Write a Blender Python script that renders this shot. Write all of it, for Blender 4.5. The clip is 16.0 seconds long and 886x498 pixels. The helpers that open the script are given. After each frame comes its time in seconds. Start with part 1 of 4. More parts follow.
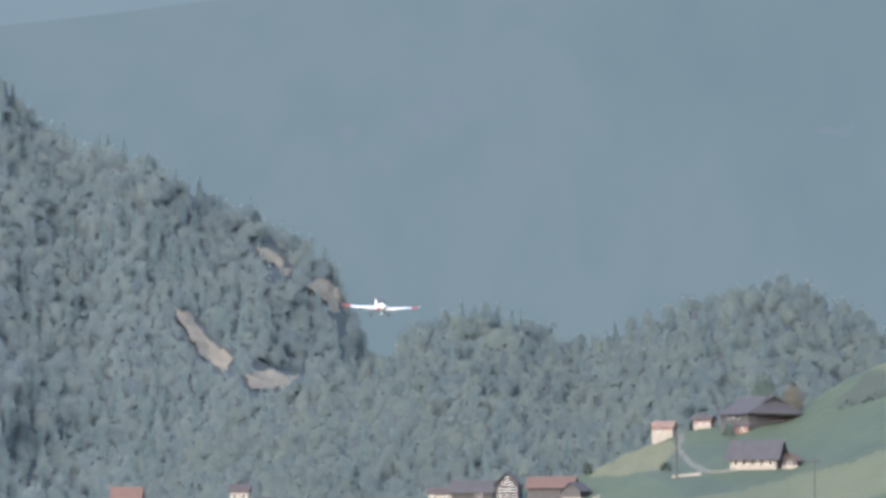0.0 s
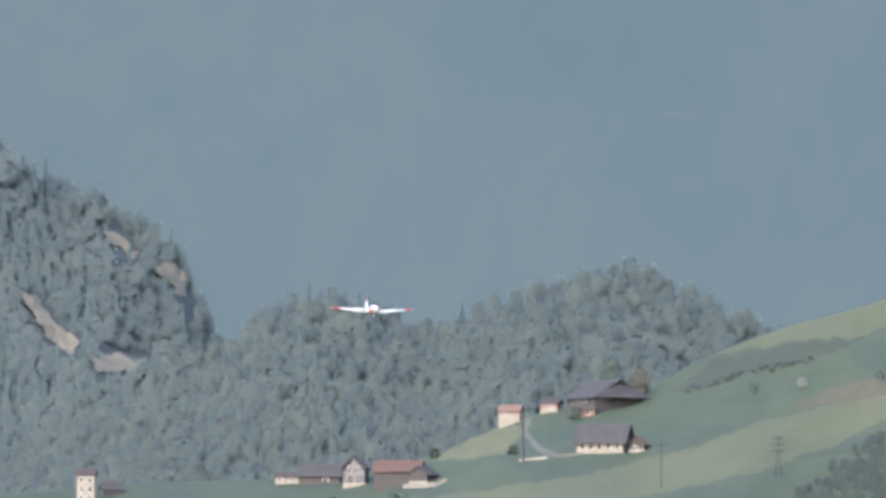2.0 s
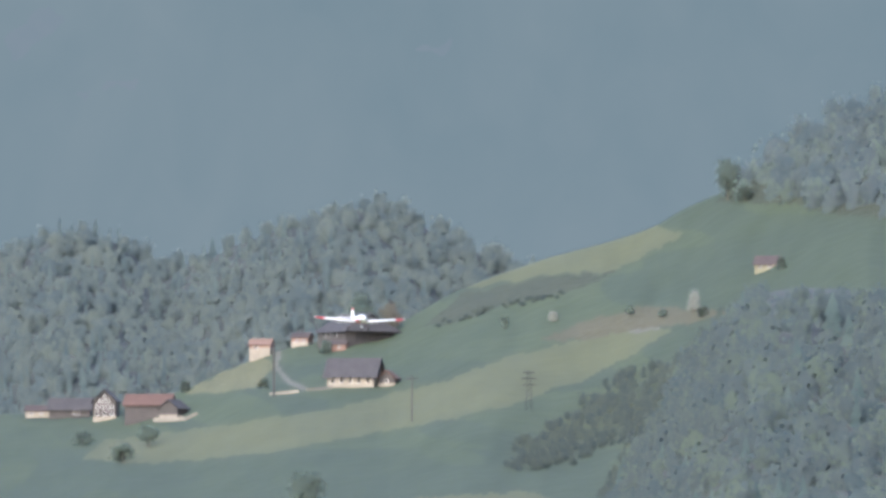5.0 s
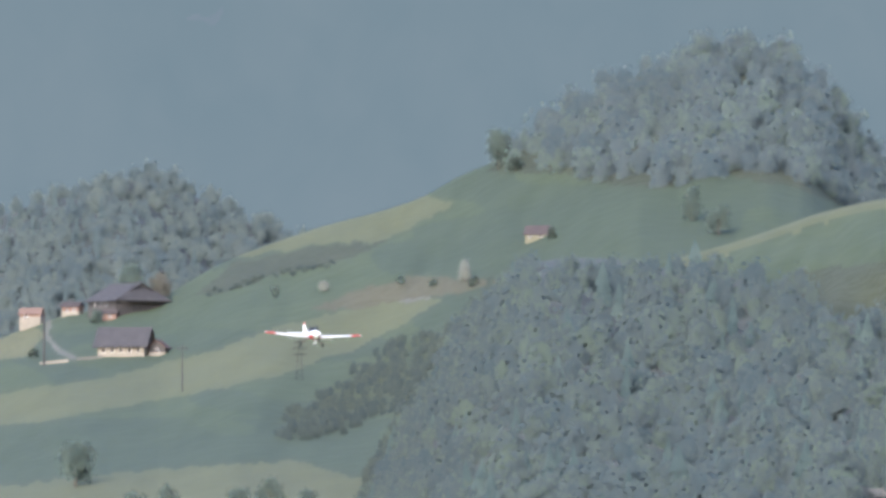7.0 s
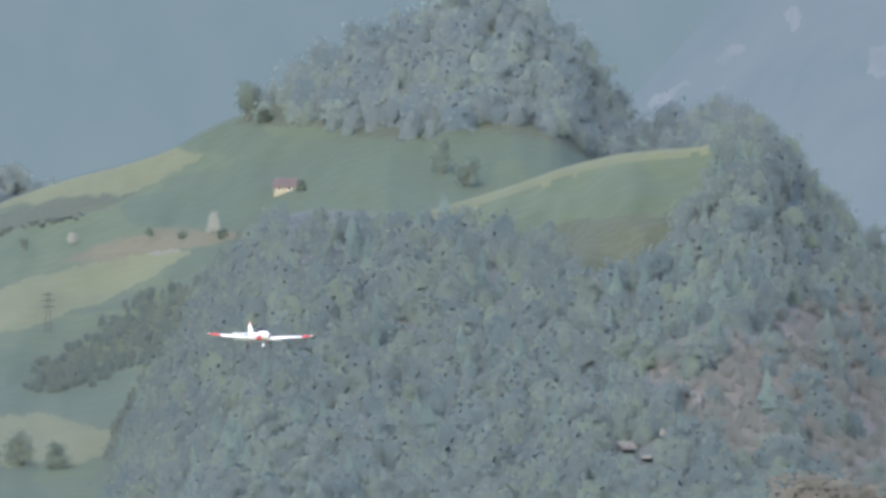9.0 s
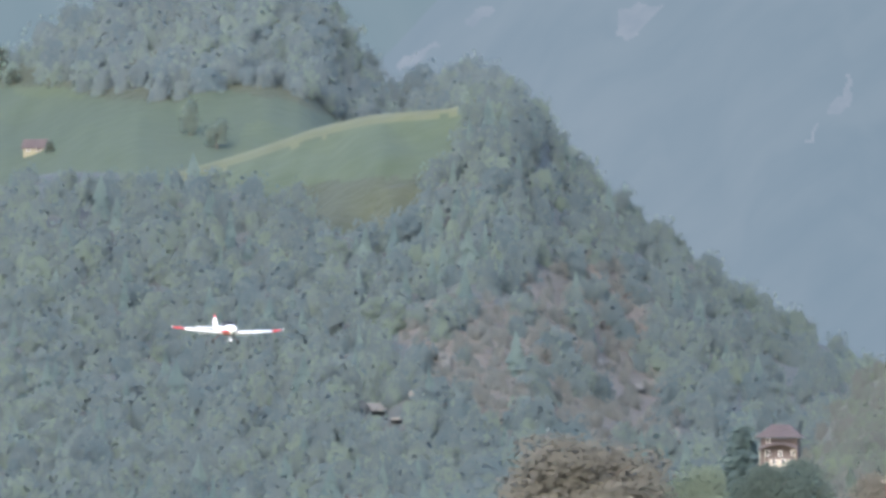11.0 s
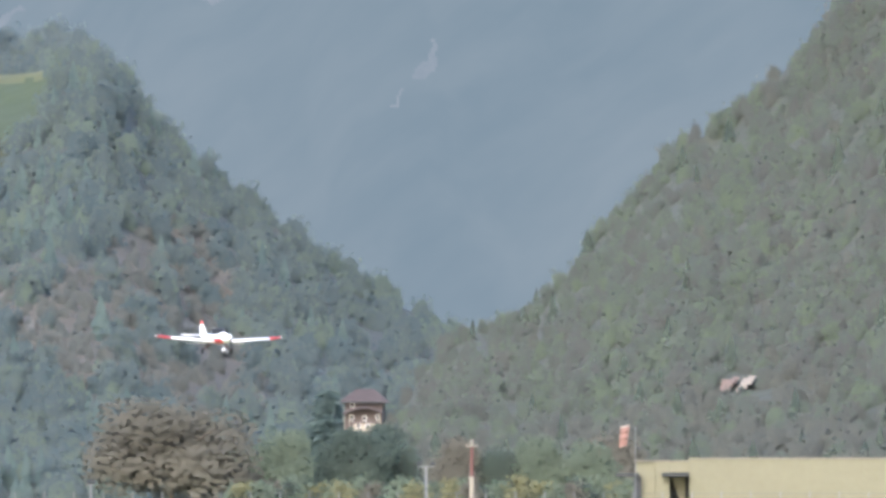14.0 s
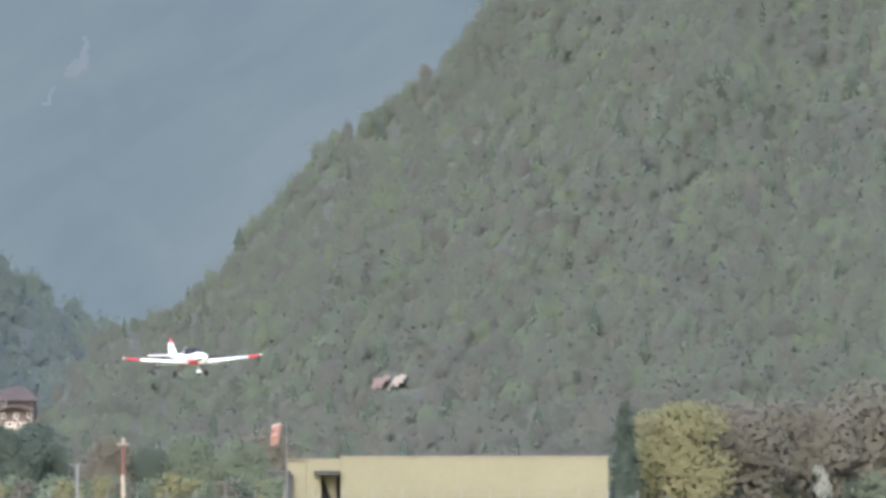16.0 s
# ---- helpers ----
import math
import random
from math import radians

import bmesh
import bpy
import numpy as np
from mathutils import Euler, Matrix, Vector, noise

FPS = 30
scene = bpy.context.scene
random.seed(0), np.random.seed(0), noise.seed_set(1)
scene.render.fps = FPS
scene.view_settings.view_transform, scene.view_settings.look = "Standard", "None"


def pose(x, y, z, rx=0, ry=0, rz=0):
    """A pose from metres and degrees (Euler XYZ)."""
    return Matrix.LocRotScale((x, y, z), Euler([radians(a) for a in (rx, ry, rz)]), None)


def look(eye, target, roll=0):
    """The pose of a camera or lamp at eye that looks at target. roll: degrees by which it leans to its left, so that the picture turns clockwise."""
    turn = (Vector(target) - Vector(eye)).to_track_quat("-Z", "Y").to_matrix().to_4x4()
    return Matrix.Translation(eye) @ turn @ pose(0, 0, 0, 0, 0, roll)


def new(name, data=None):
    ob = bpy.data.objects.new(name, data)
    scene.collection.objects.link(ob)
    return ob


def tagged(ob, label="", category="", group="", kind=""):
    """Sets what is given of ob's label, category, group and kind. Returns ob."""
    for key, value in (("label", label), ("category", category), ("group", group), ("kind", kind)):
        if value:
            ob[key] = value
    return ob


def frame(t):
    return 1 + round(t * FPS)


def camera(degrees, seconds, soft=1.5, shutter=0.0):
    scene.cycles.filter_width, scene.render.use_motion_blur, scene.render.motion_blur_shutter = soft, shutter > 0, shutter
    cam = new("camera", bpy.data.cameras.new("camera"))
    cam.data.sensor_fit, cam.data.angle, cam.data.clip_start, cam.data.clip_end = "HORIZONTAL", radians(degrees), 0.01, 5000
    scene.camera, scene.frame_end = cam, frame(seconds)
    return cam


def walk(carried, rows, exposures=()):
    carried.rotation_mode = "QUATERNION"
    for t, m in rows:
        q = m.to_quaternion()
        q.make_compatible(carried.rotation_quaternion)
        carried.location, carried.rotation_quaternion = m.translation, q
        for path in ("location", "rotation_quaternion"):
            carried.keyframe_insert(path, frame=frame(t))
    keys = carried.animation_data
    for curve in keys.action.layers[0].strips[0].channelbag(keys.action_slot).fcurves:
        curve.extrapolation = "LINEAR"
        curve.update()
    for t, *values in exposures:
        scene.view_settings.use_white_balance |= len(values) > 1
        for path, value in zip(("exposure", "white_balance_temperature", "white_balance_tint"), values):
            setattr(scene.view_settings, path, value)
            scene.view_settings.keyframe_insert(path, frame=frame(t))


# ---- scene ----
# A tripod camera with a long lens pans along a valley side after a light aeroplane on its landing approach.
# Bearings and rises are given in small angle steps of 1/261 degree: u grows to the right, v grows downwards.
STEP = 14959.5          # angle steps in one radian
EYE = 2.0               # height of the lens over the airfield
LEVEL = 1280.0          # v of the level line through the lens


def bearing(u):
    return (u - 784.0) / (STEP * 0.9992)


def place(u, v, r):
    """The point at bearing u and rise v, r metres away in plan."""
    a = bearing(u)
    return Vector((r * math.sin(a), r * math.cos(a), EYE + r * math.tan((LEVEL - v) / STEP)))


# ---- camera ----
EXPOSE = 1.82
cam = camera(6.0, 16.0, soft=3.5)
PAN = [
    (0.0, 0, 0), (0.5, 31, 7), (1.0, 112, 13), (1.5, 196, 20), (2.0, 271, 29), (2.5, 313, 29), (3.0, 416, 55), (3.5, 490, 88),
    (4.0, 556, 110), (5.0, 712, 146),
    (6.0, 868, 159), (6.5, 993, 165), (7.0, 1118, 200), (7.5, 1217, 239), (8.0, 1323, 268), (8.5, 1416, 272), (9.0, 1562, 284),
    (10.0, 1786, 318), (11.0, 2006, 352),
    (11.5, 2119, 361), (12.0, 2236, 370), (12.5, 2362, 374), (13.0, 2469, 391), (13.5, 2608, 400), (14.0, 2740, 415),
    (14.5, 2822, 415), (15.0, 3010, 415), (15.5, 3213, 414), (16.0, 3356, 418),
]
walk(cam, [(t, pose(0, 0, EYE, 90 + math.degrees((LEVEL - 441 - dv) / STEP), 0, -math.degrees(bearing(784 + du)))) for t, du, dv in PAN],
     [(0.0, EXPOSE - 0.02, 5780, 14), (3.0, EXPOSE - 0.08, 5800, 14), (7.0, EXPOSE - 0.09, 5820, 15), (9.0, EXPOSE + 0.06, 5820, 14), (12.5, EXPOSE + 0.12, 5860, 14), (14.5, EXPOSE + 0.07, 5950, 14), (16.0, EXPOSE + 0.03, 6030, 13)])

# ---- light ----
SUN_BEARING, SUN_HEIGHT = 206.0, 33.0
world = bpy.data.worlds.new("sky")
scene.world = world
world.use_nodes = True
sky = world.node_tree.nodes.new("ShaderNodeTexSky")
sky.sky_type, sky.sun_disc = "NISHITA", False
sky.sun_elevation, sky.sun_rotation = radians(SUN_HEIGHT), radians(SUN_BEARING)
sky.dust_density = 3.0
background = world.node_tree.nodes["Background"]
background.inputs["Strength"].default_value = 0.15
world.node_tree.links.new(sky.outputs["Color"], background.inputs["Color"])
sun = new("sun", bpy.data.lights.new("sun", "SUN"))
sun.data.energy, sun.data.angle, sun.data.color = 0.72, radians(30.0), (1.0, 0.96, 0.90)
a, h = radians(SUN_BEARING), radians(SUN_HEIGHT)
sun.matrix_world = look((0, 0, 300), Vector((0, 0, 300)) - Vector((math.sin(a) * math.cos(h), math.cos(a) * math.cos(h), math.sin(h))))


# ---- materials ----
def surface(name, low, high, size=1.0, rough=0.8, fine=None, bump=0.0, metal=0.0, middle=None, sheen=0.0, glow=0.0, stretch=None, lean=0.0, grain=0.4):
    """Colour wandering between low and high over patches of the given size in metres, with finer grain on top."""
    m = bpy.data.materials.new(name)
    m.use_nodes = True
    t = m.node_tree
    b = t.nodes["Principled BSDF"]
    b.inputs["Roughness"].default_value, b.inputs["Metallic"].default_value = rough, metal
    c = t.nodes.new("ShaderNodeTexCoord")
    src = c.outputs["Object"]
    if stretch:
        mp = t.nodes.new("ShaderNodeMapping")
        mp.inputs["Scale"].default_value = stretch
        lay = t.nodes.new("ShaderNodeMapping")
        lay.inputs["Rotation"].default_value = (0, radians(lean), 0)
        t.links.new(src, lay.inputs["Vector"])
        src = lay.outputs["Vector"]
        t.links.new(src, mp.inputs["Vector"])
        src = mp.outputs["Vector"]
    n1 = t.nodes.new("ShaderNodeTexNoise")
    n1.inputs["Scale"].default_value, n1.inputs["Detail"].default_value = 1.0 / size, 4.0
    n2 = t.nodes.new("ShaderNodeTexNoise")
    n2.inputs["Scale"].default_value, n2.inputs["Detail"].default_value = 1.0 / (fine or size * 0.15), 5.0
    for n in (n1, n2):
        t.links.new(src, n.inputs["Vector"])
    mix = t.nodes.new("ShaderNodeMix")
    mix.inputs[0].default_value = grain
    t.links.new(n1.outputs["Fac"], mix.inputs[2])
    t.links.new(n2.outputs["Fac"], mix.inputs[3])
    ramp = t.nodes.new("ShaderNodeValToRGB")
    e = ramp.color_ramp.elements
    e[0].position, e[0].color = 0.34, (*low, 1)
    e[1].position, e[1].color = 0.66, (*high, 1)
    if middle:
        k = e.new(0.5)
        k.color = (*middle, 1)
    t.links.new(mix.outputs[0], ramp.inputs["Fac"])
    t.links.new(ramp.outputs["Color"], b.inputs["Base Color"])
    if bump:
        bp = t.nodes.new("ShaderNodeBump")
        bp.inputs["Strength"].default_value, bp.inputs["Distance"].default_value = bump, (fine or size * 0.15)
        t.links.new(n2.outputs["Fac"], bp.inputs["Height"])
        t.links.new(bp.outputs["Normal"], b.inputs["Normal"])
    if glow:
        t.links.new(ramp.outputs["Color"], b.inputs["Emission Color"])
        b.inputs["Emission Strength"].default_value = glow
    return m


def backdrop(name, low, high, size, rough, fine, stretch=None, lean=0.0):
    """The plain far distance: haze put into colour and a faint glow of air light, no shading of its own."""
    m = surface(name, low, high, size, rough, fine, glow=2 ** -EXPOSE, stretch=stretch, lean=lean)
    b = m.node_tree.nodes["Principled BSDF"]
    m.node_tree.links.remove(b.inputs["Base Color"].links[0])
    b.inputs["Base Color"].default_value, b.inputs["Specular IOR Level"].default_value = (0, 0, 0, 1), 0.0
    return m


def plain(name, colour, rough=0.5, metal=0.0):
    return surface(name, tuple(c * 0.93 for c in colour), tuple(min(1.0, c * 1.05) for c in colour), 0.8, rough, 0.06, 0.03, metal)


def foliage(name, low, high, size=14.0, middle=None, gaps=0.15, kin=0.3, uneven=0.22):
    """Sparse spring leaves: they pass part of the light, and the gaps between them show what is behind. The see-through
    share also stands in for haze that softens contrast.
    """
    m = surface(name, low, high, size, 0.9, 1.6 if size > 12 else size * 0.22, middle=middle, stretch=(1, 1, 0.6), grain=0.5 if size > 12 else 0.4)
    t = m.node_tree
    b = t.nodes["Principled BSDF"]
    b.inputs["Specular IOR Level"].default_value = 0.1
    ramp = b.inputs["Base Color"].links[0].from_node
    tint = t.nodes.new("ShaderNodeAttribute")
    tint.attribute_name = "tree_tint"
    own = t.nodes.new("ShaderNodeMix")
    own.inputs[0].default_value = kin
    t.links.new(ramp.inputs["Fac"].links[0].from_socket, own.inputs[2])
    t.links.new(tint.outputs["Fac"], own.inputs[3])
    # each clump of leaves has a tone of its own
    isle = t.nodes.new("ShaderNodeNewGeometry")
    clump = t.nodes.new("ShaderNodeMath")
    clump.operation = "MULTIPLY_ADD"
    clump.inputs[1].default_value = uneven
    t.links.new(isle.outputs["Random Per Island"], clump.inputs[0])
    t.links.new(own.outputs[0], clump.inputs[2])
    even = t.nodes.new("ShaderNodeMath")
    even.operation = "SUBTRACT"
    even.inputs[1].default_value = uneven / 2
    t.links.new(clump.outputs[0], even.inputs[0])
    t.links.new(even.outputs[0], ramp.inputs["Fac"])
    thin = t.nodes.new("ShaderNodeBsdfTranslucent")
    t.links.new(b.inputs["Base Color"].links[0].from_socket, thin.inputs["Color"])
    gap = t.nodes.new("ShaderNodeBsdfTransparent")
    leaf = t.nodes.new("ShaderNodeMixShader")
    leaf.inputs[0].default_value = 0.5
    t.links.new(b.outputs[0], leaf.inputs[1])
    t.links.new(thin.outputs[0], leaf.inputs[2])
    mix = t.nodes.new("ShaderNodeMixShader")
    mix.inputs[0].default_value = gaps
    t.links.new(leaf.outputs[0], mix.inputs[1])
    t.links.new(gap.outputs[0], mix.inputs[2])
    t.links.new(mix.outputs[0], t.nodes["Material Output"].inputs["Surface"])
    return m


# far and middle leaves are paler, greyer, bluer: haze put into the base colour
LEAF_FAR = foliage("haze_tinted_far_spruce_and_beech_foliage", (0.123, 0.158, 0.170), (0.169, 0.201, 0.186), 18, gaps=0.22)
LEAF_KNOLL = foliage("haze_tinted_knoll_beech_foliage", (0.106, 0.140, 0.149), (0.152, 0.181, 0.162), 18)
LEAF_HILL = foliage("haze_tinted_spring_beech_foliage", (0.090, 0.125, 0.133), (0.138, 0.177, 0.142), 18, (0.111, 0.139, 0.140), gaps=0.22)
LEAF_NEAR = foliage("near_spring_foliage", (0.121, 0.126, 0.119), (0.136, 0.170, 0.120), 18, (0.120, 0.142, 0.123), gaps=0.22)
LEAF_TOP = foliage("haze_tinted_hilltop_spring_foliage", (0.102, 0.140, 0.152), (0.154, 0.198, 0.166), 18, (0.129, 0.158, 0.161), gaps=0.22)
LEAF_BELT = foliage("dark_scrub_foliage", (0.073, 0.096, 0.098), (0.108, 0.131, 0.107), 30, gaps=0.15)
LEAF_BUD = foliage("grey_brown_budding_twigs", (0.110, 0.119, 0.112), (0.140, 0.148, 0.127), 24, gaps=0.22)
# the scrub's brown is greyed, with haze put into the colour
RUSSET = foliage("haze_greyed_reddish_scrub", (0.119, 0.135, 0.130), (0.144, 0.149, 0.136), 16, gaps=0.15)
# far needles carry the same haze in their paler, bluer colour
SPRUCE_FAR = foliage("haze_tinted_far_spruce_needles", (0.104, 0.142, 0.148), (0.140, 0.180, 0.172), 8, gaps=0.15)
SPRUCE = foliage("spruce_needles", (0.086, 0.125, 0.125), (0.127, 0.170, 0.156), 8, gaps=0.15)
EVERGREEN = foliage("dark_evergreen_leaves", (0.070, 0.096, 0.082), (0.108, 0.138, 0.112), 6, gaps=0.2)
BARE = foliage("bare_brown_twigs", (0.160, 0.153, 0.126), (0.181, 0.173, 0.138), 5, gaps=0.24)
YELLOW = foliage("yellow_spring_leaves", (0.191, 0.189, 0.106), (0.248, 0.243, 0.139), 3, gaps=0.24)
FRESH = foliage("fresh_green_leaves", (0.135, 0.168, 0.130), (0.180, 0.218, 0.151), 4, gaps=0.24)
BLOSSOM = foliage("white_cherry_blossom", (0.27, 0.29, 0.25), (0.38, 0.39, 0.34), 2, gaps=0.38)
BUSH = foliage("dark_orchard_leaves", (0.088, 0.116, 0.098), (0.122, 0.152, 0.116), 3, gaps=0.4)
ORCHARD_LEAF = foliage("blue_green_orchard_leaves", (0.120, 0.159, 0.138), (0.159, 0.200, 0.159), 3, gaps=0.42)
BARK = surface("grey_brown_bark", (0.07, 0.055, 0.04), (0.13, 0.11, 0.085), 0.5, 0.9, 0.08, 0.5)
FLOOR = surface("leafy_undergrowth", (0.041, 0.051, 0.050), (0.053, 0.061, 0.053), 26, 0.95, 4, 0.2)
# same undergrowth on the far hills, bluer: haze put into the colour
FLOOR_FAR = surface("haze_tinted_far_undergrowth", (0.035, 0.046, 0.046), (0.046, 0.056, 0.051), 34, 0.95, 6, 0.2)
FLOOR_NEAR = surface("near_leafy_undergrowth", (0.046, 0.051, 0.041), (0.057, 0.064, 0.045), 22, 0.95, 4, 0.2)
MEADOW = surface("spring_meadow", (0.034, 0.050, 0.024), (0.046, 0.062, 0.027), 60, 0.9, 7, 0.06)
LUSH = surface("lush_meadow", (0.030, 0.045, 0.024), (0.038, 0.054, 0.027), 50, 0.9, 6, 0.06)
MOWN_SUNLIT = surface("pale_mown_and_sunlit_meadow", (0.064, 0.072, 0.033), (0.079, 0.085, 0.037), 25, 0.9, 4, 0.06)
SCRUB = surface("dry_scrub_slope", (0.030, 0.039, 0.022), (0.040, 0.048, 0.026), 18, 0.95, 3, 0.4)
SOIL = surface("brown_field", (0.062, 0.060, 0.033), (0.076, 0.072, 0.039), 18, 0.95, 3, 0.4)
GRASS = surface("airfield_grass", (0.09, 0.13, 0.045), (0.17, 0.18, 0.07), 30, 0.95, 2, 0.3)
ROCK = surface("pale_limestone", (0.122, 0.107, 0.075), (0.210, 0.178, 0.121), 9, 0.9, 1.5, 0.6)
SPURROCK = surface("weathered_pale_rock", (0.086, 0.084, 0.069), (0.139, 0.128, 0.101), 7, 0.9, 1.2, 0.5)
PALEROCK = surface("fresh_pale_rock", (0.203, 0.163, 0.120), (0.272, 0.230, 0.174), 5, 0.9, 1.0, 0.4)
REDROCK = surface("rusty_cliff_scree", (0.072, 0.070, 0.056), (0.090, 0.080, 0.065), 14, 0.95, 2, 0.6)
STONE = surface("grey_field_stone", (0.085, 0.085, 0.072), (0.125, 0.120, 0.102), 2, 0.95, 0.4, 0.5)
HAY = surface("yellow_mown_hay", (0.079, 0.083, 0.040), (0.101, 0.101, 0.047), 5, 0.95, 1.5, 0.3, stretch=(1, 0.2, 1))
SCARROCK = surface("reddish_rock_scar", (0.131, 0.096, 0.076), (0.184, 0.129, 0.100), 4, 0.95, 0.8, 0.5)
GRAVEL = surface("pale_gravel_lane", (0.090, 0.088, 0.069), (0.114, 0.110, 0.086), 5, 0.95, 0.6, 0.3)
# haze over the far slopes and cliffs is put into these glowing colours
HAZE = backdrop("haze_glow_far_mountainside", (0.214, 0.287, 0.303), (0.252, 0.317, 0.326), 260, 1.0, 40, stretch=(1, 1, 0.45))
# leaning streaks put the light and shade of ridges into the colour
HAZE2 = backdrop("haze_glow_wooded_mountainside", (0.215, 0.282, 0.318), (0.276, 0.333, 0.358), 150, 1.0, 26, stretch=(0.32, 1, 1.0), lean=38)
HAZE0 = backdrop("skyline_haze_glow", (0.260, 0.339, 0.364), (0.276, 0.354, 0.376), 500, 1.0, 80)
HAZECLIFF = backdrop("haze_glow_faint_cliff", (0.232, 0.294, 0.318), (0.262, 0.312, 0.330), 60, 1.0, 14)
HAZEROCK = backdrop("haze_glow_far_cliff", (0.278, 0.328, 0.362), (0.348, 0.384, 0.408), 34, 1.0, 9)

PAINT_WHITE = plain("white_gloss_paint", (0.80, 0.80, 0.79), 0.25)
PAINT_RED = plain("red_gloss_paint", (0.46, 0.022, 0.026), 0.3)
MAST_RED = plain("faded_red_paint", (0.096, 0.037, 0.030), 0.6)
CANOPY = plain("tinted_canopy", (0.006, 0.007, 0.009), 0.75)
RUBBER = plain("black_rubber", (0.02, 0.02, 0.02), 0.8)
STEEL = plain("grey_metal", (0.35, 0.36, 0.37), 0.45, 0.6)
DARKSTEEL = plain("dark_metal", (0.018, 0.021, 0.022), 0.7, 0.0)
PYLON = plain("weathered_lattice_steel", (0.022, 0.024, 0.025), 0.85)
GALV = plain("galvanised_steel", (0.15, 0.155, 0.155), 0.5, 0.4)
ROOF_DARK = surface("dark_weathered_roof_tiles", (0.035, 0.034, 0.035), (0.054, 0.050, 0.050), 3, 0.85, 0.4, 0.4)
ROOF_RED = surface("red_roof_tiles", (0.077, 0.046, 0.035), (0.106, 0.062, 0.047), 3, 0.85, 0.4, 0.4)
VILLA_BROWN = surface("brown_shingle_wall", (0.066, 0.052, 0.048), (0.088, 0.070, 0.063), 2, 0.9, 0.2, 0.3)
ROOF_ORANGE = surface("pale_orange_roof_tiles", (0.136, 0.088, 0.068), (0.176, 0.116, 0.088), 3, 0.85, 0.4, 0.4)
ROOF_BROWN = surface("brown_roof_tiles", (0.044, 0.034, 0.033), (0.064, 0.050, 0.046), 3, 0.85, 0.4, 0.4)
TIMBER = surface("dark_weathered_timber", (0.046, 0.042, 0.039), (0.069, 0.060, 0.055), 2, 0.85, 0.25, 0.4, stretch=(1, 1, 4))
ORANGE = surface("reddish_timber", (0.156, 0.092, 0.066), (0.213, 0.128, 0.094), 2, 0.85, 0.3, 0.3)
RENDERED = surface("off_white_render", (0.194, 0.172, 0.136), (0.264, 0.235, 0.187), 3, 0.9, 0.4, 0.2)
CREAM = surface("cream_sheet_cladding", (0.128, 0.121, 0.074), (0.147, 0.140, 0.087), 6, 0.7, 0.8, 0.1)
GLASS = plain("dark_window_glass", (0.02, 0.022, 0.025), 0.1)
SHADE = plain("doorway_shade_and_dark_post", (0.018, 0.02, 0.021), 0.7)
CONCRETE = surface("pale_concrete", (0.38, 0.37, 0.34), (0.48, 0.47, 0.43), 2, 0.9, 0.3, 0.3)
SOCK = surface("faded_orange_cloth", (0.20, 0.108, 0.088), (0.25, 0.140, 0.112), 0.6, 0.9, 0.1, 0.2)
SOCK_PALE = surface("pale_cloth", (0.27, 0.22, 0.18), (0.32, 0.27, 0.23), 0.6, 0.9, 0.1, 0.2)
WIRE = plain("fence_wire", (0.10, 0.105, 0.105), 0.6, 0.4)
POLEWOOD = surface("dark_pole_wood", (0.041, 0.040, 0.037), (0.061, 0.058, 0.054), 1, 0.9, 0.1, 0.3)


# ---- mesh helpers ----
def part(name, bm, material, parent=None, label="", smooth=False):
    """Links a bmesh as one mesh object, under parent if there is one."""
    me = bpy.data.meshes.new(name)
    bmesh.ops.recalc_face_normals(bm, faces=bm.faces)
    bm.to_mesh(me)
    bm.free()
    me.materials.append(material)
    if smooth:
        me.shade_smooth()
    ob = new(name, me)
    if parent is not None:
        ob.parent = parent
    return tagged(ob, label) if label else ob


def empty(name, m, label, category, group=""):
    ob = new(name)
    ob.matrix_basis = m
    ob.empty_display_size = 0.5
    return tagged(ob, label, category, group)


def block(x0, x1, y0, y1, z0, z1, bevel=0.0, bm=None):
    own = bm or bmesh.new()
    made = bmesh.ops.create_cube(own, size=1.0, matrix=Matrix.LocRotScale(((x0 + x1) / 2, (y0 + y1) / 2, (z0 + z1) / 2), None, (x1 - x0, y1 - y0, z1 - z0)))
    if bevel:
        es = list({e for v in made["verts"] for e in v.link_edges})
        bmesh.ops.bevel(own, geom=es, offset=bevel, segments=1, affect="EDGES")
    return own


def rod(p, q, r0, r1=None, sides=8, bm=None):
    own = bm or bmesh.new()
    p, q = Vector(p), Vector(q)
    d = q - p
    m = Matrix.Translation((p + q) / 2) @ d.to_track_quat("Z", "Y").to_matrix().to_4x4()
    bmesh.ops.create_cone(own, cap_ends=True, segments=sides, radius1=r0, radius2=r0 if r1 is None else r1, depth=d.length, matrix=m)
    return own


def loft(sections, bm=None):
    """Skin over a row of equal rings of points."""
    own = bm or bmesh.new()
    rings = [[own.verts.new(p) for p in s] for s in sections]
    n = len(rings[0])
    for a, b in zip(rings, rings[1:]):
        for i in range(n):
            own.faces.new((a[i], a[(i + 1) % n], b[(i + 1) % n], b[i]))
    own.faces.new(rings[0])
    own.faces.new(rings[-1])
    return own


def ring(x, y, z, w, hgt, n=16, flat=0.0):
    """An oval ring across the y axis."""
    return [(x + w * math.cos(2 * math.pi * i / n), y, z + hgt * math.sin(2 * math.pi * i / n) * (1 - flat * (math.sin(2 * math.pi * i / n) < 0))) for i in range(n)]


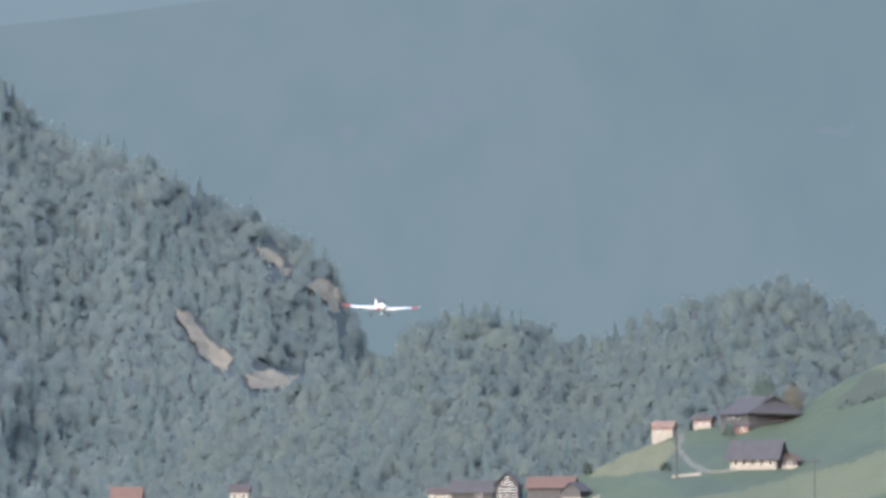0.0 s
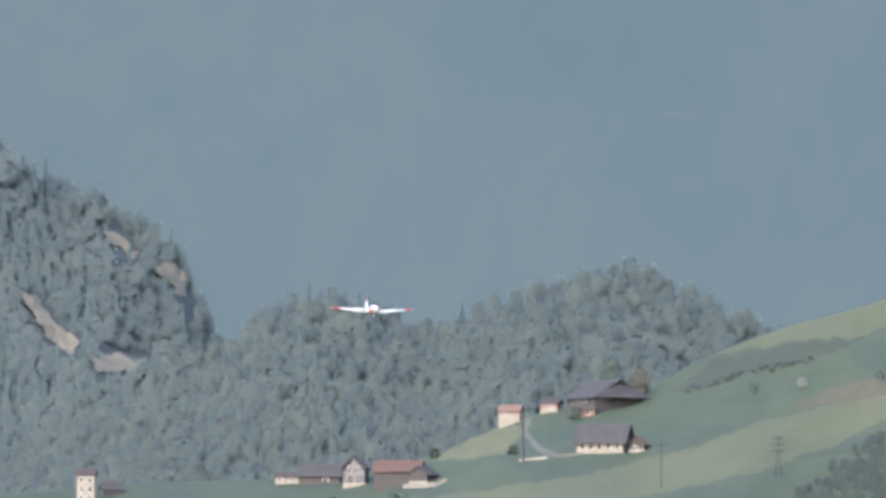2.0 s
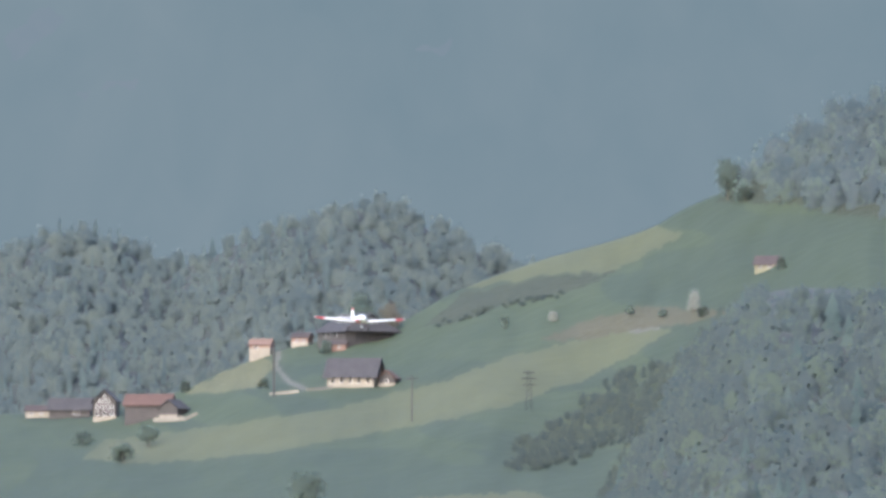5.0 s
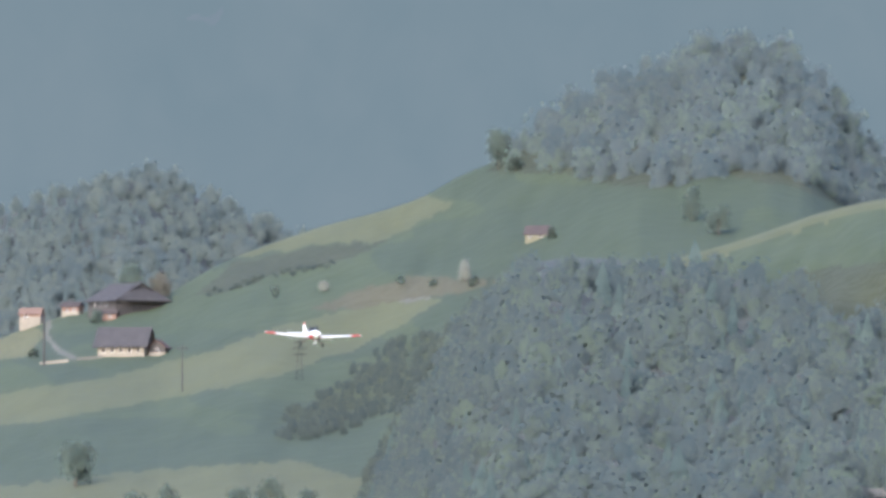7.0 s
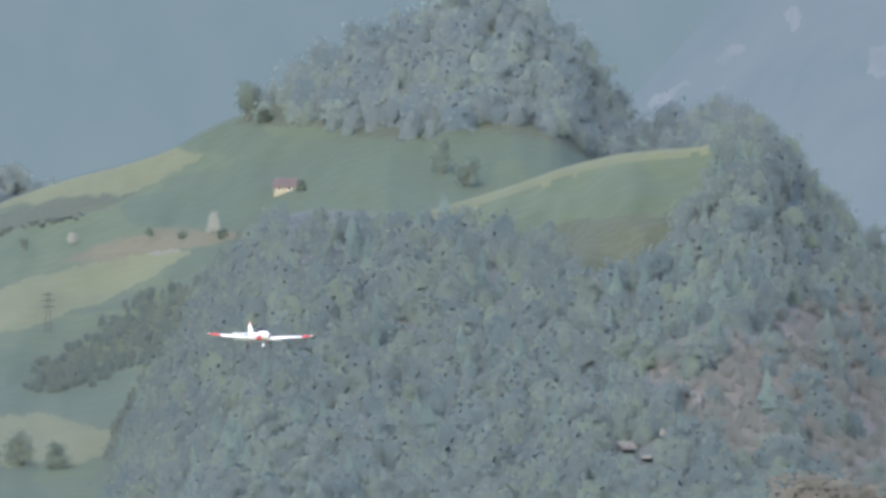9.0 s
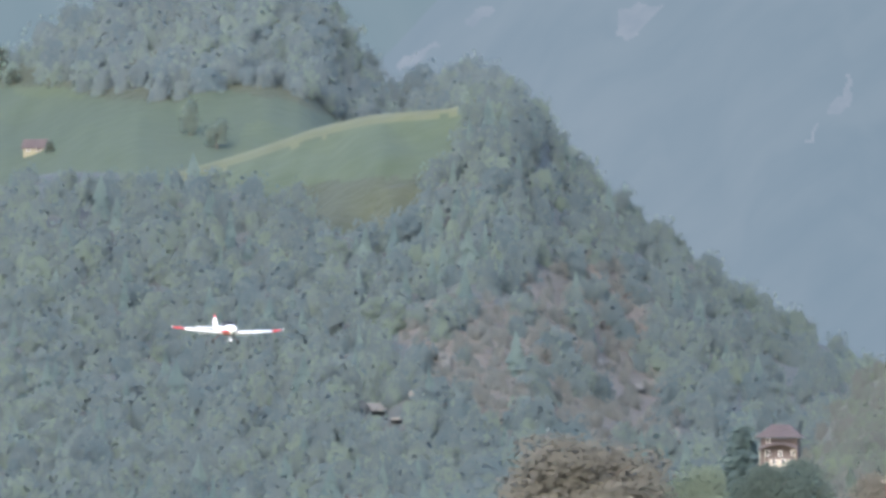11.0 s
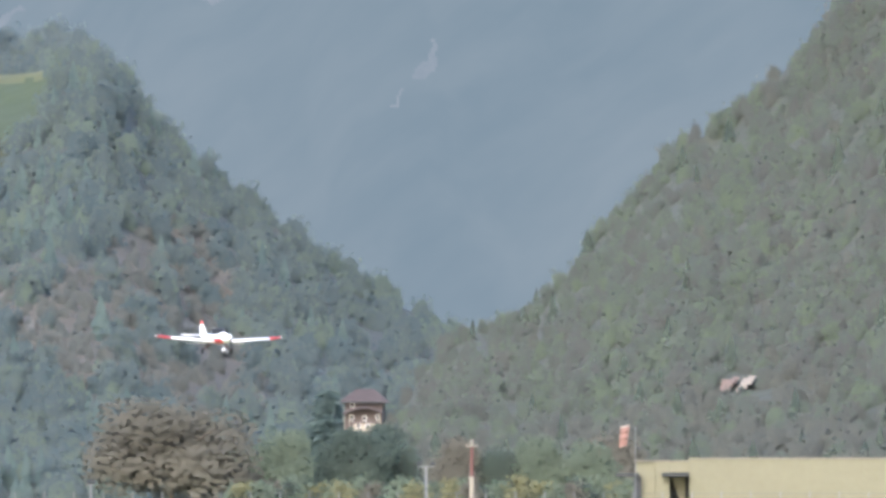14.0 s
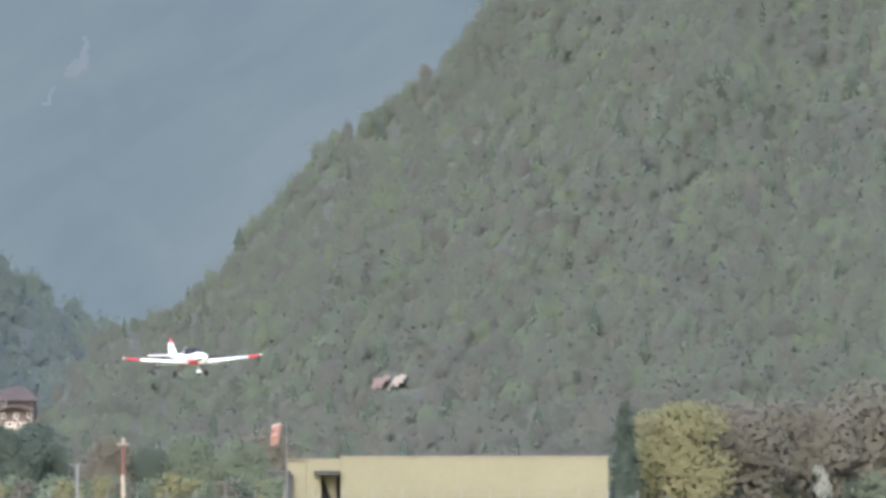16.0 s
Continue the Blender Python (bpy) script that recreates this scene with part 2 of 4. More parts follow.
# ---- hills ----
class Hill:
    """A hillside seen from the lens: its crest line over the bearings, and the distances of foot and crest."""

    def __init__(self, crest, foot_r, crest_r, foot_v, bow=1.0, wobble=40.0, seed=0.0):
        self.cu, self.cv = [c[0] for c in crest], [c[1] for c in crest]
        self.foot_r, self.crest_r, self.foot_v, self.bow, self.wobble, self.seed = foot_r, crest_r, foot_v, bow, wobble, seed

    def crest(self, u):
        v = float(np.interp(u, self.cu, self.cv))
        lo, hi = float(np.interp(u - 22, self.cu, self.cv)), float(np.interp(u + 22, self.cu, self.cv))
        return (v * 2 + lo + hi) / 4

    def dist(self, u, s):
        n = noise.fractal((u / 330.0 + self.seed, s * 2.2, self.seed), 1.0, 2.0, 4)
        return self.foot_r + (self.crest_r - self.foot_r) * s ** self.bow + self.wobble * n * min(1.0, 3 * s)

    def at(self, u, v):
        top = self.crest(u)
        s = min(1.0, max(0.0, (self.foot_v - v) / (self.foot_v - top)))
        return place(u, v, self.dist(u, s))

    def sheet(self, name, u0, u1, step, rows, materials, kind_of, label):
        """The sheet of ground; kind_of(u, v) picks the material of each spot."""
        us = np.arange(u0, u1 + step, step)
        verts, faces, kinds = [], [], []
        total = rows + 5
        for u in us:
            top = self.crest(u)
            for j in range(rows):
                s = j / (rows - 1)
                verts.append(place(u, self.foot_v + (top - self.foot_v) * s, self.dist(u, s)))
            r, z = self.dist(u, 1.0), verts[-1].z
            for k in range(1, 6):
                p = place(u, LEVEL, r + 30 * k)
                p.z = z + (-3 - z) * (k / 5) ** 1.6
                verts.append(p)
        for i in range(len(us) - 1):
            for j in range(total - 1):
                a = i * total + j
                faces.append((a, a + total, a + total + 1, a + 1))
                um, top = us[i] + step / 2, self.crest(us[i] + step / 2)
                vm = self.foot_v + (top - self.foot_v) * min(1.0, (j + 0.5) / (rows - 1))
                kinds.append(kind_of(um, vm))
        me = bpy.data.meshes.new(name)
        me.from_pydata(verts, [], faces)
        for m in materials:
            me.materials.append(m)
        me.polygons.foreach_set("material_index", kinds)
        me.shade_smooth()
        return tagged(new(name, me), label, "hillside", kind="structure")


def inside(poly, u, v):
    hit, n = False, len(poly)
    for i in range(n):
        (ax, ay), (bx, by) = poly[i], poly[i - 1]
        if (ay > v) != (by > v) and u < (bx - ax) * (v - ay) / (by - ay) + ax:
            hit = not hit
    return hit


def rough_inside(poly, u, v, amount=9.0):
    return inside(poly, u + amount * noise.noise((u / 23.0, v / 23.0, 3.1)), v + amount * noise.noise((u / 23.0, v / 23.0, 9.7)))


HILL_LEFT = Hill([(-900, 120), (-500, 110), (-200, 110), (0, 165), (75, 235), (150, 290), (215, 280), (310, 330), (390, 375), (450, 400), (520, 440), (560, 460),
                  (600, 505), (620, 560), (632, 605), (668, 665), (760, 760), (900, 900)], 3050, 3600, 1040, 1.1, 70, 4.0)
HILL_KNOLLS = Hill([(150, 900), (300, 840), (420, 740), (540, 690), (660, 668), (720, 610), (780, 578), (840, 560), (900, 568), (960, 602), (1010, 628), (1080, 608), (1130, 580),
                    (1200, 558), (1270, 533), (1330, 518), (1390, 515), (1440, 536), (1500, 570), (1565, 598), (1650, 628), (1760, 690), (1950, 800)], 2550, 2950, 1040, 1.1, 60, 8.0)
HILL_MEADOW = Hill([(-900, 960), (0, 930), (300, 905), (490, 885), (750, 878), (870, 868), (1040, 838), (1100, 806), (1160, 783), (1240, 756), (1400, 733), (1430, 712),
                    (1510, 665), (1590, 634), (1690, 600), (1790, 575), (1870, 549), (1920, 517), (1978, 492), (2068, 455), (2158, 385), (2250, 330), (2378, 305),
                    (2468, 300), (2558, 335), (2618, 425), (2678, 515), (2720, 530), (2780, 502), (2850, 492), (2920, 530), (3000, 625), (3100, 730)], 1560, 2500, 1312, 0.8, 30, 1.5)
HILL_SPUR = Hill([(1600, 1312), (1700, 1230), (1760, 1110), (1830, 975), (1900, 850), (1960, 765), (2005, 708), (2048, 668), (2118, 656), (2298, 662), (2380, 640), (2462, 615), (2562, 579),
                  (2662, 555), (2762, 547), (2822, 543), (2862, 510), (2912, 520), (2952, 562), (3012, 628), (3102, 720), (3192, 795), (3292, 860), (3382, 935),
                  (3462, 962), (3532, 1008), (3600, 1060), (3700, 1150)], 1460, 1980, 1312, 0.9, 45, 12.0)
HILL_RIGHT = Hill([(3380, 1270), (3440, 1160), (3500, 1060), (3545, 1012), (3622, 1000), (3702, 972), (3730, 925), (3802, 832), (3882, 748), (3930, 690), (4002, 648),
                   (4112, 560), (4202, 460), (4300, 370), (4420, 260), (4600, 120), (4900, -60), (5200, -200)], 1150, 1600, 1312, 0.9, 45, 20.0)

# ---- ground ----
bm = bmesh.new()
bmesh.ops.create_circle(bm, cap_ends=True, segments=96, radius=4950)
ground = part("ground", bm, GRASS)
tagged(ground, "flat valley floor of rough airfield grass", "ground", kind="structure")

# far mountains, bare of detail, with the haze put into their glowing colour
MOUNT_LEFT = Hill([(-1600, 200), (-784, 110), (0, 48), (200, 25), (420, -5), (900, -120), (1600, -260), (2400, -300), (3000, -300)], 4350, 4650, 1300, 1.0, 50, 30.0)
MOUNT_RIGHT = Hill([(2350, 720), (2600, 530), (2700, 440), (2800, 330), (3000, 120), (3300, -100), (3800, -300), (5500, -400)], 3900, 4200, 1300, 1.0, 50, 33.0)
SKYLINE = Hill([(-1600, -420), (5500, -520)], 4780, 4800, 1300, 1.0, 5, 36.0)
# added sheet, glowing in haze colour, hides the brighter sky above the mountains
SKYLINE.sheet("backdrop_skyline", -1600, 5500, 60, 20, [HAZE0], lambda u, v: 0, "added glowing sheet of pale haze in place of the sky")
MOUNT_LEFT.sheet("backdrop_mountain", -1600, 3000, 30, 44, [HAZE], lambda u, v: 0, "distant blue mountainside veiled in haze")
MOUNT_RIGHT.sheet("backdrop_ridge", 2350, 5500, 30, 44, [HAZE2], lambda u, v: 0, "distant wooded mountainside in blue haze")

# the sunlit band along the crest is put into the paler meadow colour
FIELD_CREST = [(1515, 662), (1590, 633), (1690, 598), (1790, 572), (1870, 546), (1925, 560), (1870, 590), (1800, 625), (1680, 632), (1560, 655)]
FIELD_SCRUB = [(1465, 725), (1530, 668), (1680, 636), (1800, 628), (1745, 655), (1600, 690), (1500, 722)]
FIELD_SOIL = [(1670, 745), (1760, 710), (1840, 692), (1960, 690), (2010, 698), (1930, 720), (1850, 732), (1700, 752)]
FIELD_PALE = [(900, 925), (1060, 905), (1300, 870), (1500, 820), (1620, 775), (1800, 735), (1900, 730), (1830, 775), (1740, 820), (1600, 868), (1420, 905), (1200, 945), (980, 968), (860, 960)]
FIELD_MOWN = [(1035, 842), (1100, 806), (1180, 782), (1200, 790), (1170, 830), (1100, 842)]
FIELD_LOW = [(1000, 1075), (1400, 1030), (1640, 1015), (1800, 1060), (1700, 1110), (1000, 1110)]
LANE = [(1203, 766), (1210, 766), (1206, 795), (1224, 816), (1256, 833), (1251, 839), (1217, 823), (1199, 798)]
LANE_UP = [(1825, 732), (1870, 725), (1885, 728), (1830, 737)]
FIELDS = ((1, FIELD_CREST), (2, FIELD_SCRUB), (5, LANE_UP), (3, FIELD_SOIL), (5, LANE), (8, FIELD_MOWN), (4, FIELD_PALE), (4, FIELD_LOW))
KNOLL_WOOD = [(1978, 505), (2020, 470), (2110, 300), (2300, 180), (2560, 200), (2720, 400), (2860, 400), (3040, 600), (3040, 720), (2860, 640), (2700, 620), (2620, 570), (2520, 530), (2400, 512), (2350, 512), (2318, 532), (2198, 528), (2118, 508)]
SPUR_CREST = [(2290, 668), (2332, 655), (2462, 610), (2562, 570), (2662, 545), (2822, 535), (2822, 556), (2662, 572), (2540, 605), (2440, 640), (2330, 672)]
SPUR_FIELD = [(2250, 670), (2330, 640), (2462, 600), (2662, 530), (2840, 530), (2845, 590), (2790, 640), (2740, 665), (2620, 672), (2512, 686), (2400, 678)]
SPUR_SOIL = [(2512, 686), (2620, 672), (2740, 665), (2770, 700), (2720, 760), (2600, 760), (2540, 720)]
SPUR_WOOD = [(1605, 975), (1625, 925), (1718, 875), (1808, 795), (1900, 770), (1998, 700), (2040, 655), (2120, 645), (2240, 668), (2400, 690), (2540, 720), (2600, 765), (2720, 765), (2790, 640),
             (2850, 560), (2850, 440), (2900, 440), (3020, 560), (3200, 720), (3420, 880), (3800, 1100), (3800, 1330), (1700, 1330), (1730, 1090), (1780, 1000), (1840, 930), (1780, 945), (1690, 975)]
SPUR_RED = [(2700, 930), (2790, 880), (2900, 900), (2960, 830), (3060, 800), (3130, 860), (3160, 960), (3200, 1080), (3160, 1170), (3040, 1160), (2960, 1090), (2880, 1120), (2760, 1020)]


BELT = [(1605, 978), (1625, 935), (1718, 890), (1808, 812), (1900, 785), (1960, 740), (2030, 680), (2030, 900), (1900, 1010), (1790, 1110), (1740, 1100), (1780, 1000), (1840, 930), (1780, 948), (1690, 978)]


def meadow_kind(u, v):
    for k, poly in FIELDS:
        if inside(poly, u, v) if k == 5 else rough_inside(poly, u, v, 6):
            return k
    if inside(KNOLL_WOOD, u, v):
        return 2
    return 7 if (noise.noise((u / 160.0, v / 60.0, 1.0)) + (v > 940) * 0.4 + (u > 1850) * 0.5) > 0.15 else 0


def spur_kind(u, v):
    if rough_inside(SPUR_CREST, u, v, 5):
        return 1
    if rough_inside(SPUR_RED, u, v, 25):
        return 3
    if rough_inside(SPUR_SOIL, u, v, 10):
        return 4
    return 2 if inside(SPUR_WOOD, u, v) else 0


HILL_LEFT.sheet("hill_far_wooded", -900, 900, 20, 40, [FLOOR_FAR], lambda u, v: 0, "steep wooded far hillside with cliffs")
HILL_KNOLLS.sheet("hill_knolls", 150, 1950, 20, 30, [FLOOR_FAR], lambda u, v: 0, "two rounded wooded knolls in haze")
HILL_MEADOW.sheet("hill_meadow", -900, 3100, 5, 170, [MEADOW, MOWN_SUNLIT, SCRUB, SOIL, MOWN_SUNLIT, GRAVEL, FLOOR, LUSH, HAY], meadow_kind, "sloping green spring meadows with mown and bare fields")
HILL_SPUR.sheet("hill_spur", 1640, 3700, 8, 90, [MEADOW, MOWN_SUNLIT, FLOOR, REDROCK, SCRUB], spur_kind, "spur of meadow above a steep wooded slope")
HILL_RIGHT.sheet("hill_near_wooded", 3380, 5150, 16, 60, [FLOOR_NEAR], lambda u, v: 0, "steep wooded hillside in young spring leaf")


# ---- woods ----
def leafy_crown(rng, leaves=70, leaf=0.17, lobes=8, body=0.11, low=0.26, fill=0.7, grid=(8, 5)):
    """Points, triangles and normals of one crown of unit height: a lumpy inner mass under many leaf clumps."""
    pts, tris, ways = [], [], []
    centres = [np.array([0, 0, 0.56])]
    for k, q, z in zip(rng.uniform(0, 6.28, lobes), rng.uniform(0.12, 0.26 if lobes < 20 else 0.32, lobes), rng.uniform(low, 0.78, lobes)):
        q *= math.sqrt(max(0.12, 1 - (max(0.0, z - 0.36) / 0.54) ** 2))
        centres.append(np.array([math.cos(k) * q, math.sin(k) * q, z]))
    if body:
        nu, nv = grid
        for j in range(nv + 1):
            for i in range(nu):
                th, ph = math.pi * j / nv, 6.2832 * (i + 0.5 * (j % 2)) / nu
                d = np.array([math.sin(th) * math.cos(ph), math.sin(th) * math.sin(ph), math.cos(th)])
                reach = max(float(d @ (c - centres[0])) + body for c in centres) * rng.uniform(0.7, 1.15)
                pts.append(centres[0] + d * reach)
                ways.append(d)
        for j in range(nv):
            for i in range(nu):
                a, b = j * nu + i, j * nu + (i + 1) % nu
                tris += [(a, a + nu, b), (b, a + nu, b + nu)]
    def unit(x):
        return x / np.linalg.norm(x, axis=1)[:, None]
    c = np.array(centres)[np.arange(leaves) % len(centres)]
    d = unit(rng.normal(size=(leaves, 3)))
    p = c + d * 0.19 * rng.uniform(fill, 1.15, (leaves, 1))
    n = unit(d + rng.normal(size=(leaves, 3)) * 0.55)
    t = unit(np.cross(n, rng.normal(size=(leaves, 3))))
    b, w = np.cross(n, t), leaf * rng.uniform(0.3, 0.6, (leaves, 1))
    f, h = rng.uniform(0.5, 1, (leaves, 1)), rng.uniform(0.5, 1, (leaves, 1))
    clumps = np.stack([p + t * w, p + b * w * f, p - t * w, p - b * w * h], axis=1).reshape(-1, 3)
    out = np.repeat(d * 0.35 + (p - centres[0]) * 0.9 + rng.normal(size=(leaves, 3)) * 0.12, 4, axis=0)
    k = len(pts) + 4 * np.arange(leaves)[:, None]
    leafs = np.concatenate([k + np.array([[0, 1, 2]]), k + np.array([[0, 2, 3]])])
    pts, tris, ways = (np.concatenate([np.array(old).reshape(-1, 3), add]) for old, add in ((pts, clumps), (tris, leafs), (ways, out)))
    ways = np.array(ways) + np.array([0, 0, 0.5])
    return np.array(pts), tris.astype(int), ways / np.linalg.norm(ways, axis=1)[:, None]


def spruce_crown(rng, tiers=8, sides=8):
    pts, tris = [], []
    for k in range(tiers):
        z0 = 0.06 + 0.86 * k / tiers
        rad, top = 0.23 * (1 - k / tiers) ** 0.85 + 0.02, z0 + 0.26
        turn, a = rng.uniform(0, 6.28), len(pts)
        pts += [np.array([math.cos(turn + 6.283 * i / sides), math.sin(turn + 6.283 * i / sides), 0]) * rad * rng.uniform(0.6, 1.25) + np.array([0, 0, z0 - rng.uniform(0, 0.06)]) for i in range(sides)]
        pts.append(np.array([0, 0, min(1.0, top)]))
        tris += [(a + i, a + (i + 1) % sides, a + sides) for i in range(sides)]
    pts = np.array(pts)
    ways = pts * np.array([1, 1, 0]) * 4 + np.array([0, 0, 0.25]) + rng.normal(size=pts.shape) * 0.25
    return pts, np.array(tris), ways / np.linalg.norm(ways, axis=1)[:, None]


def tri_mesh(name, pts, tris, ways, material, tints=None):
    """A mesh of triangles whose points carry their own normals, so that leaf clumps take the light of the whole crown."""
    # each clump turns its outer side the way its normal points
    a, b, c = (pts[tris[:, k]] for k in range(3))
    away = np.einsum("ij,ij->i", np.cross(b - a, c - a), ways[tris[:, 0]]) < 0
    tris = np.where(away[:, None], tris[:, ::-1], tris)
    n = len(tris)
    me = bpy.data.meshes.new(name)
    me.vertices.add(len(pts))
    me.vertices.foreach_set("co", pts.astype(np.float32).ravel())
    me.loops.add(3 * n)
    me.loops.foreach_set("vertex_index", tris.astype(np.int32).ravel())
    me.polygons.add(n)
    me.polygons.foreach_set("loop_start", np.arange(0, 3 * n, 3, dtype=np.int32))
    me.polygons.foreach_set("use_smooth", np.ones(n, dtype=bool))
    me.update(calc_edges=True)
    me.normals_split_custom_set_from_vertices((ways / np.linalg.norm(ways, axis=1)[:, None]).astype(np.float32))
    own = me.attributes.new("tree_tint", "FLOAT", "POINT")
    own.data.foreach_set("value", (np.full(len(pts), 0.5) if tints is None else tints).astype(np.float32))
    me.materials.append(material)
    return me


def scatter(name, spots, crowns, material, label, seed, sink=0.4, body=80):
    """One mesh of many trees: spots are (point, height, width factor)."""
    rng = np.random.default_rng(seed)
    pts, tris, ways, tints, base = [], [], [], [], 0
    for p, hgt, wide in spots:
        cp, ct, cw = crowns[rng.integers(len(crowns))]
        a = rng.uniform(0, 6.283)
        turn = np.array([[math.cos(a), -math.sin(a), 0], [math.sin(a), math.cos(a), 0], [0, 0, 1]])
        pts.append((cp @ turn.T - np.array([0, 0, sink])) * np.array([hgt * wide, hgt * wide, hgt]) + np.array(p))
        way = cw @ turn.T * 0.4 + np.array([-0.15, -0.6, 0.35])
        a, b, c = (pts[-1][ct[:, k]] for k in range(3))
        n = np.cross(b - a, c - a)
        flat = np.abs(np.einsum("ij,ij->i", n, way[ct[:, 0]])) > 0.35 * np.linalg.norm(n, axis=1) * np.linalg.norm(way[ct[:, 0]], axis=1)
        tris.append(ct[flat | (np.arange(len(ct)) < body)] + base)
        ways.append(way)
        tints.append(np.full(len(cp), rng.uniform(0.25, 0.75)))
        base += len(cp)
    me = tri_mesh(name, np.concatenate(pts), np.concatenate(tris), np.concatenate(ways), material, np.concatenate(tints))
    return tagged(new(name, me), label, "forest", kind="stuff")


rng = np.random.default_rng(7)
BROAD = [leafy_crown(rng, 100, 0.16, 10, 0.06, grid=(8, 5), fill=0.85) for _ in range(10)]
FINE = [leafy_crown(rng, 200, 0.115, 12, 0.05, grid=(8, 6), fill=0.85) for _ in range(10)]
CONES = [spruce_crown(rng) for _ in range(5)]


def wood(hill, u0, u1, du, dv, keep, height, seed, low=1320):
    """Tree spots on a jittered grid over a hillside."""
    g, spots = np.random.default_rng(seed), []
    for u in np.arange(u0, u1, du):
        top = hill.crest(u)
        for v in np.arange(top + 2, min(low, hill.foot_v), dv):
            uu, vv = u + g.uniform(-0.6, 0.6) * du, max(top, v + g.uniform(-0.6, 0.6) * dv)
            vv = max(vv, hill.crest(uu))
            if keep(uu, vv):
                spots.append((hill.at(uu, vv), height * g.uniform(0.75, 1.4), g.uniform(0.55, 0.95)))
    return spots


def split(spots, share, seed):
    g = np.random.default_rng(seed)
    pick = [g.uniform() < share(p) for p, _, _ in spots]
    return [s for s, k in zip(spots, pick) if k], [s for s, k in zip(spots, pick) if not k]


def patchy(p):
    return 0.06 + 0.5 * max(0.0, noise.noise((p.x / 90.0, p.y / 140.0, p.z / 60.0)))


CLIFFS = [[(435, 425), (470, 440), (520, 480), (505, 490), (460, 455)], [(535, 505), (580, 495), (612, 530), (600, 560), (565, 530)],
          [(295, 550), (330, 560), (370, 600), (415, 640), (405, 665), (360, 640), (330, 590)], [(435, 662), (470, 655), (540, 675), (530, 692), (440, 698)]]
far_spots = wood(HILL_LEFT, -160, 720, 19, 14, lambda u, v: v < min(930, HILL_KNOLLS.crest(u) + 40 if u > 430 else 930) and not any(inside(c, u, v - k) for c in CLIFFS for k in (-8, 2, 12, 24)), 12.5, 1)
con, dec = split(far_spots, lambda p: patchy(p) + 0.12, 2)
for u in (8, 22, 60, 112, 190, 218, 262, 312, 352, 390, 452, 498, 516, 528, 548, 552, 574, 588, 596, 606, 612):
    con.append((HILL_LEFT.at(u, HILL_LEFT.crest(u) + 3), 12.0 + (u * 7) % 6, 0.7))
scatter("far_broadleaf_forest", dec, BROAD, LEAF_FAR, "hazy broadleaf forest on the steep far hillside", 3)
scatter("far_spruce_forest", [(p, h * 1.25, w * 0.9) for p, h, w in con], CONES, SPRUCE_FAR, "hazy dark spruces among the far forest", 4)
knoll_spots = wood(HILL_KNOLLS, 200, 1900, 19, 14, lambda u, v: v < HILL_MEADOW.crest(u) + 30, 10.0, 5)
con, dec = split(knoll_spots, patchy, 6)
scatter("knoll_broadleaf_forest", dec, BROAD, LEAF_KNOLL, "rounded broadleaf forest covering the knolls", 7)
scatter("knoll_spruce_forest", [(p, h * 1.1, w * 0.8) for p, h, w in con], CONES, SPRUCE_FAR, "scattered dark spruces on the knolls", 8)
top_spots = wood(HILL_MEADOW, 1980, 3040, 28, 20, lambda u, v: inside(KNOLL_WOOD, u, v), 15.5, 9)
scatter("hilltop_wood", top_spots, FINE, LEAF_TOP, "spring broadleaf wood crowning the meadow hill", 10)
belt_spots = wood(HILL_MEADOW, 1590, 2050, 13, 9, lambda u, v: rough_inside(BELT, u, v, 14), 4.6, 19)
scatter("scrub_belt", belt_spots, BROAD, LEAF_BELT, "low scrubby belt of trees across the meadow", 20)
hedge = np.random.default_rng(61)
hedge_spots = [(HILL_MEADOW.at(u, v + hedge.uniform(-5, 5)), hedge.uniform(1.4, 3.0), hedge.uniform(0.9, 1.5)) for u, v in
               [(1488 + k * 5.0, 724 - 58 * (k / 46) ** 0.8) for k in range(47) if hedge.uniform() < 0.7]]
scatter("meadow_hedge", hedge_spots, BROAD, LEAF_BELT, "low dark scrub along a bank in the meadow", 62)
SPUR_ROCKS = ((2790, 1000, 26, 30), (2845, 1020, 10, 14), (2672, 1085, 30, 12), (2705, 1105, 20, 10), (3072, 934, 14, 10), (3065, 1000, 16, 14), (3140, 1045, 20, 16), (3095, 1085, 12, 20), (2735, 1060, 8, 12), (3205, 1130, 10, 20), (3020, 980, 12, 12))


def by_rock(u, v):
    """In front of a rock face, where it would hide it."""
    return any(abs(u - cu) < w + 10 and cv - hgt < v < cv + hgt + 26 for cu, cv, w, hgt in SPUR_ROCKS)


spur_spots = wood(HILL_SPUR, 1590, 3700, 29, 20, lambda u, v: inside(SPUR_WOOD, u, v) and not (1990 < u < 2350 and v < HILL_SPUR.crest(u) + 26) and not (2030 < u < 2120 and v < 700) and not by_rock(u, v) and not (rough_inside(SPUR_RED, u, v, 25) and noise.noise((u / 40.0, v / 40.0, 2.2)) > -0.15), 11.5, 11)
russet = wood(HILL_SPUR, 2680, 3220, 22, 16, lambda u, v: rough_inside(SPUR_RED, u, v, 25) and noise.noise((u / 30.0, v / 30.0, 5.2)) > -0.45, 5.5, 21)
scatter("cliff_scrub", russet, FINE, RUSSET, "sparse reddish-brown scrub on the scree slope", 22)
spur_spots += wood(HILL_SPUR, 1690, 2060, 9, 15, lambda u, v: v < HILL_SPUR.crest(u) + 130, 6.5, 31, 1200)
con, dec = split(spur_spots, patchy, 12)
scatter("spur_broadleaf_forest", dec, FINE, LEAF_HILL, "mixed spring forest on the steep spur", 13)
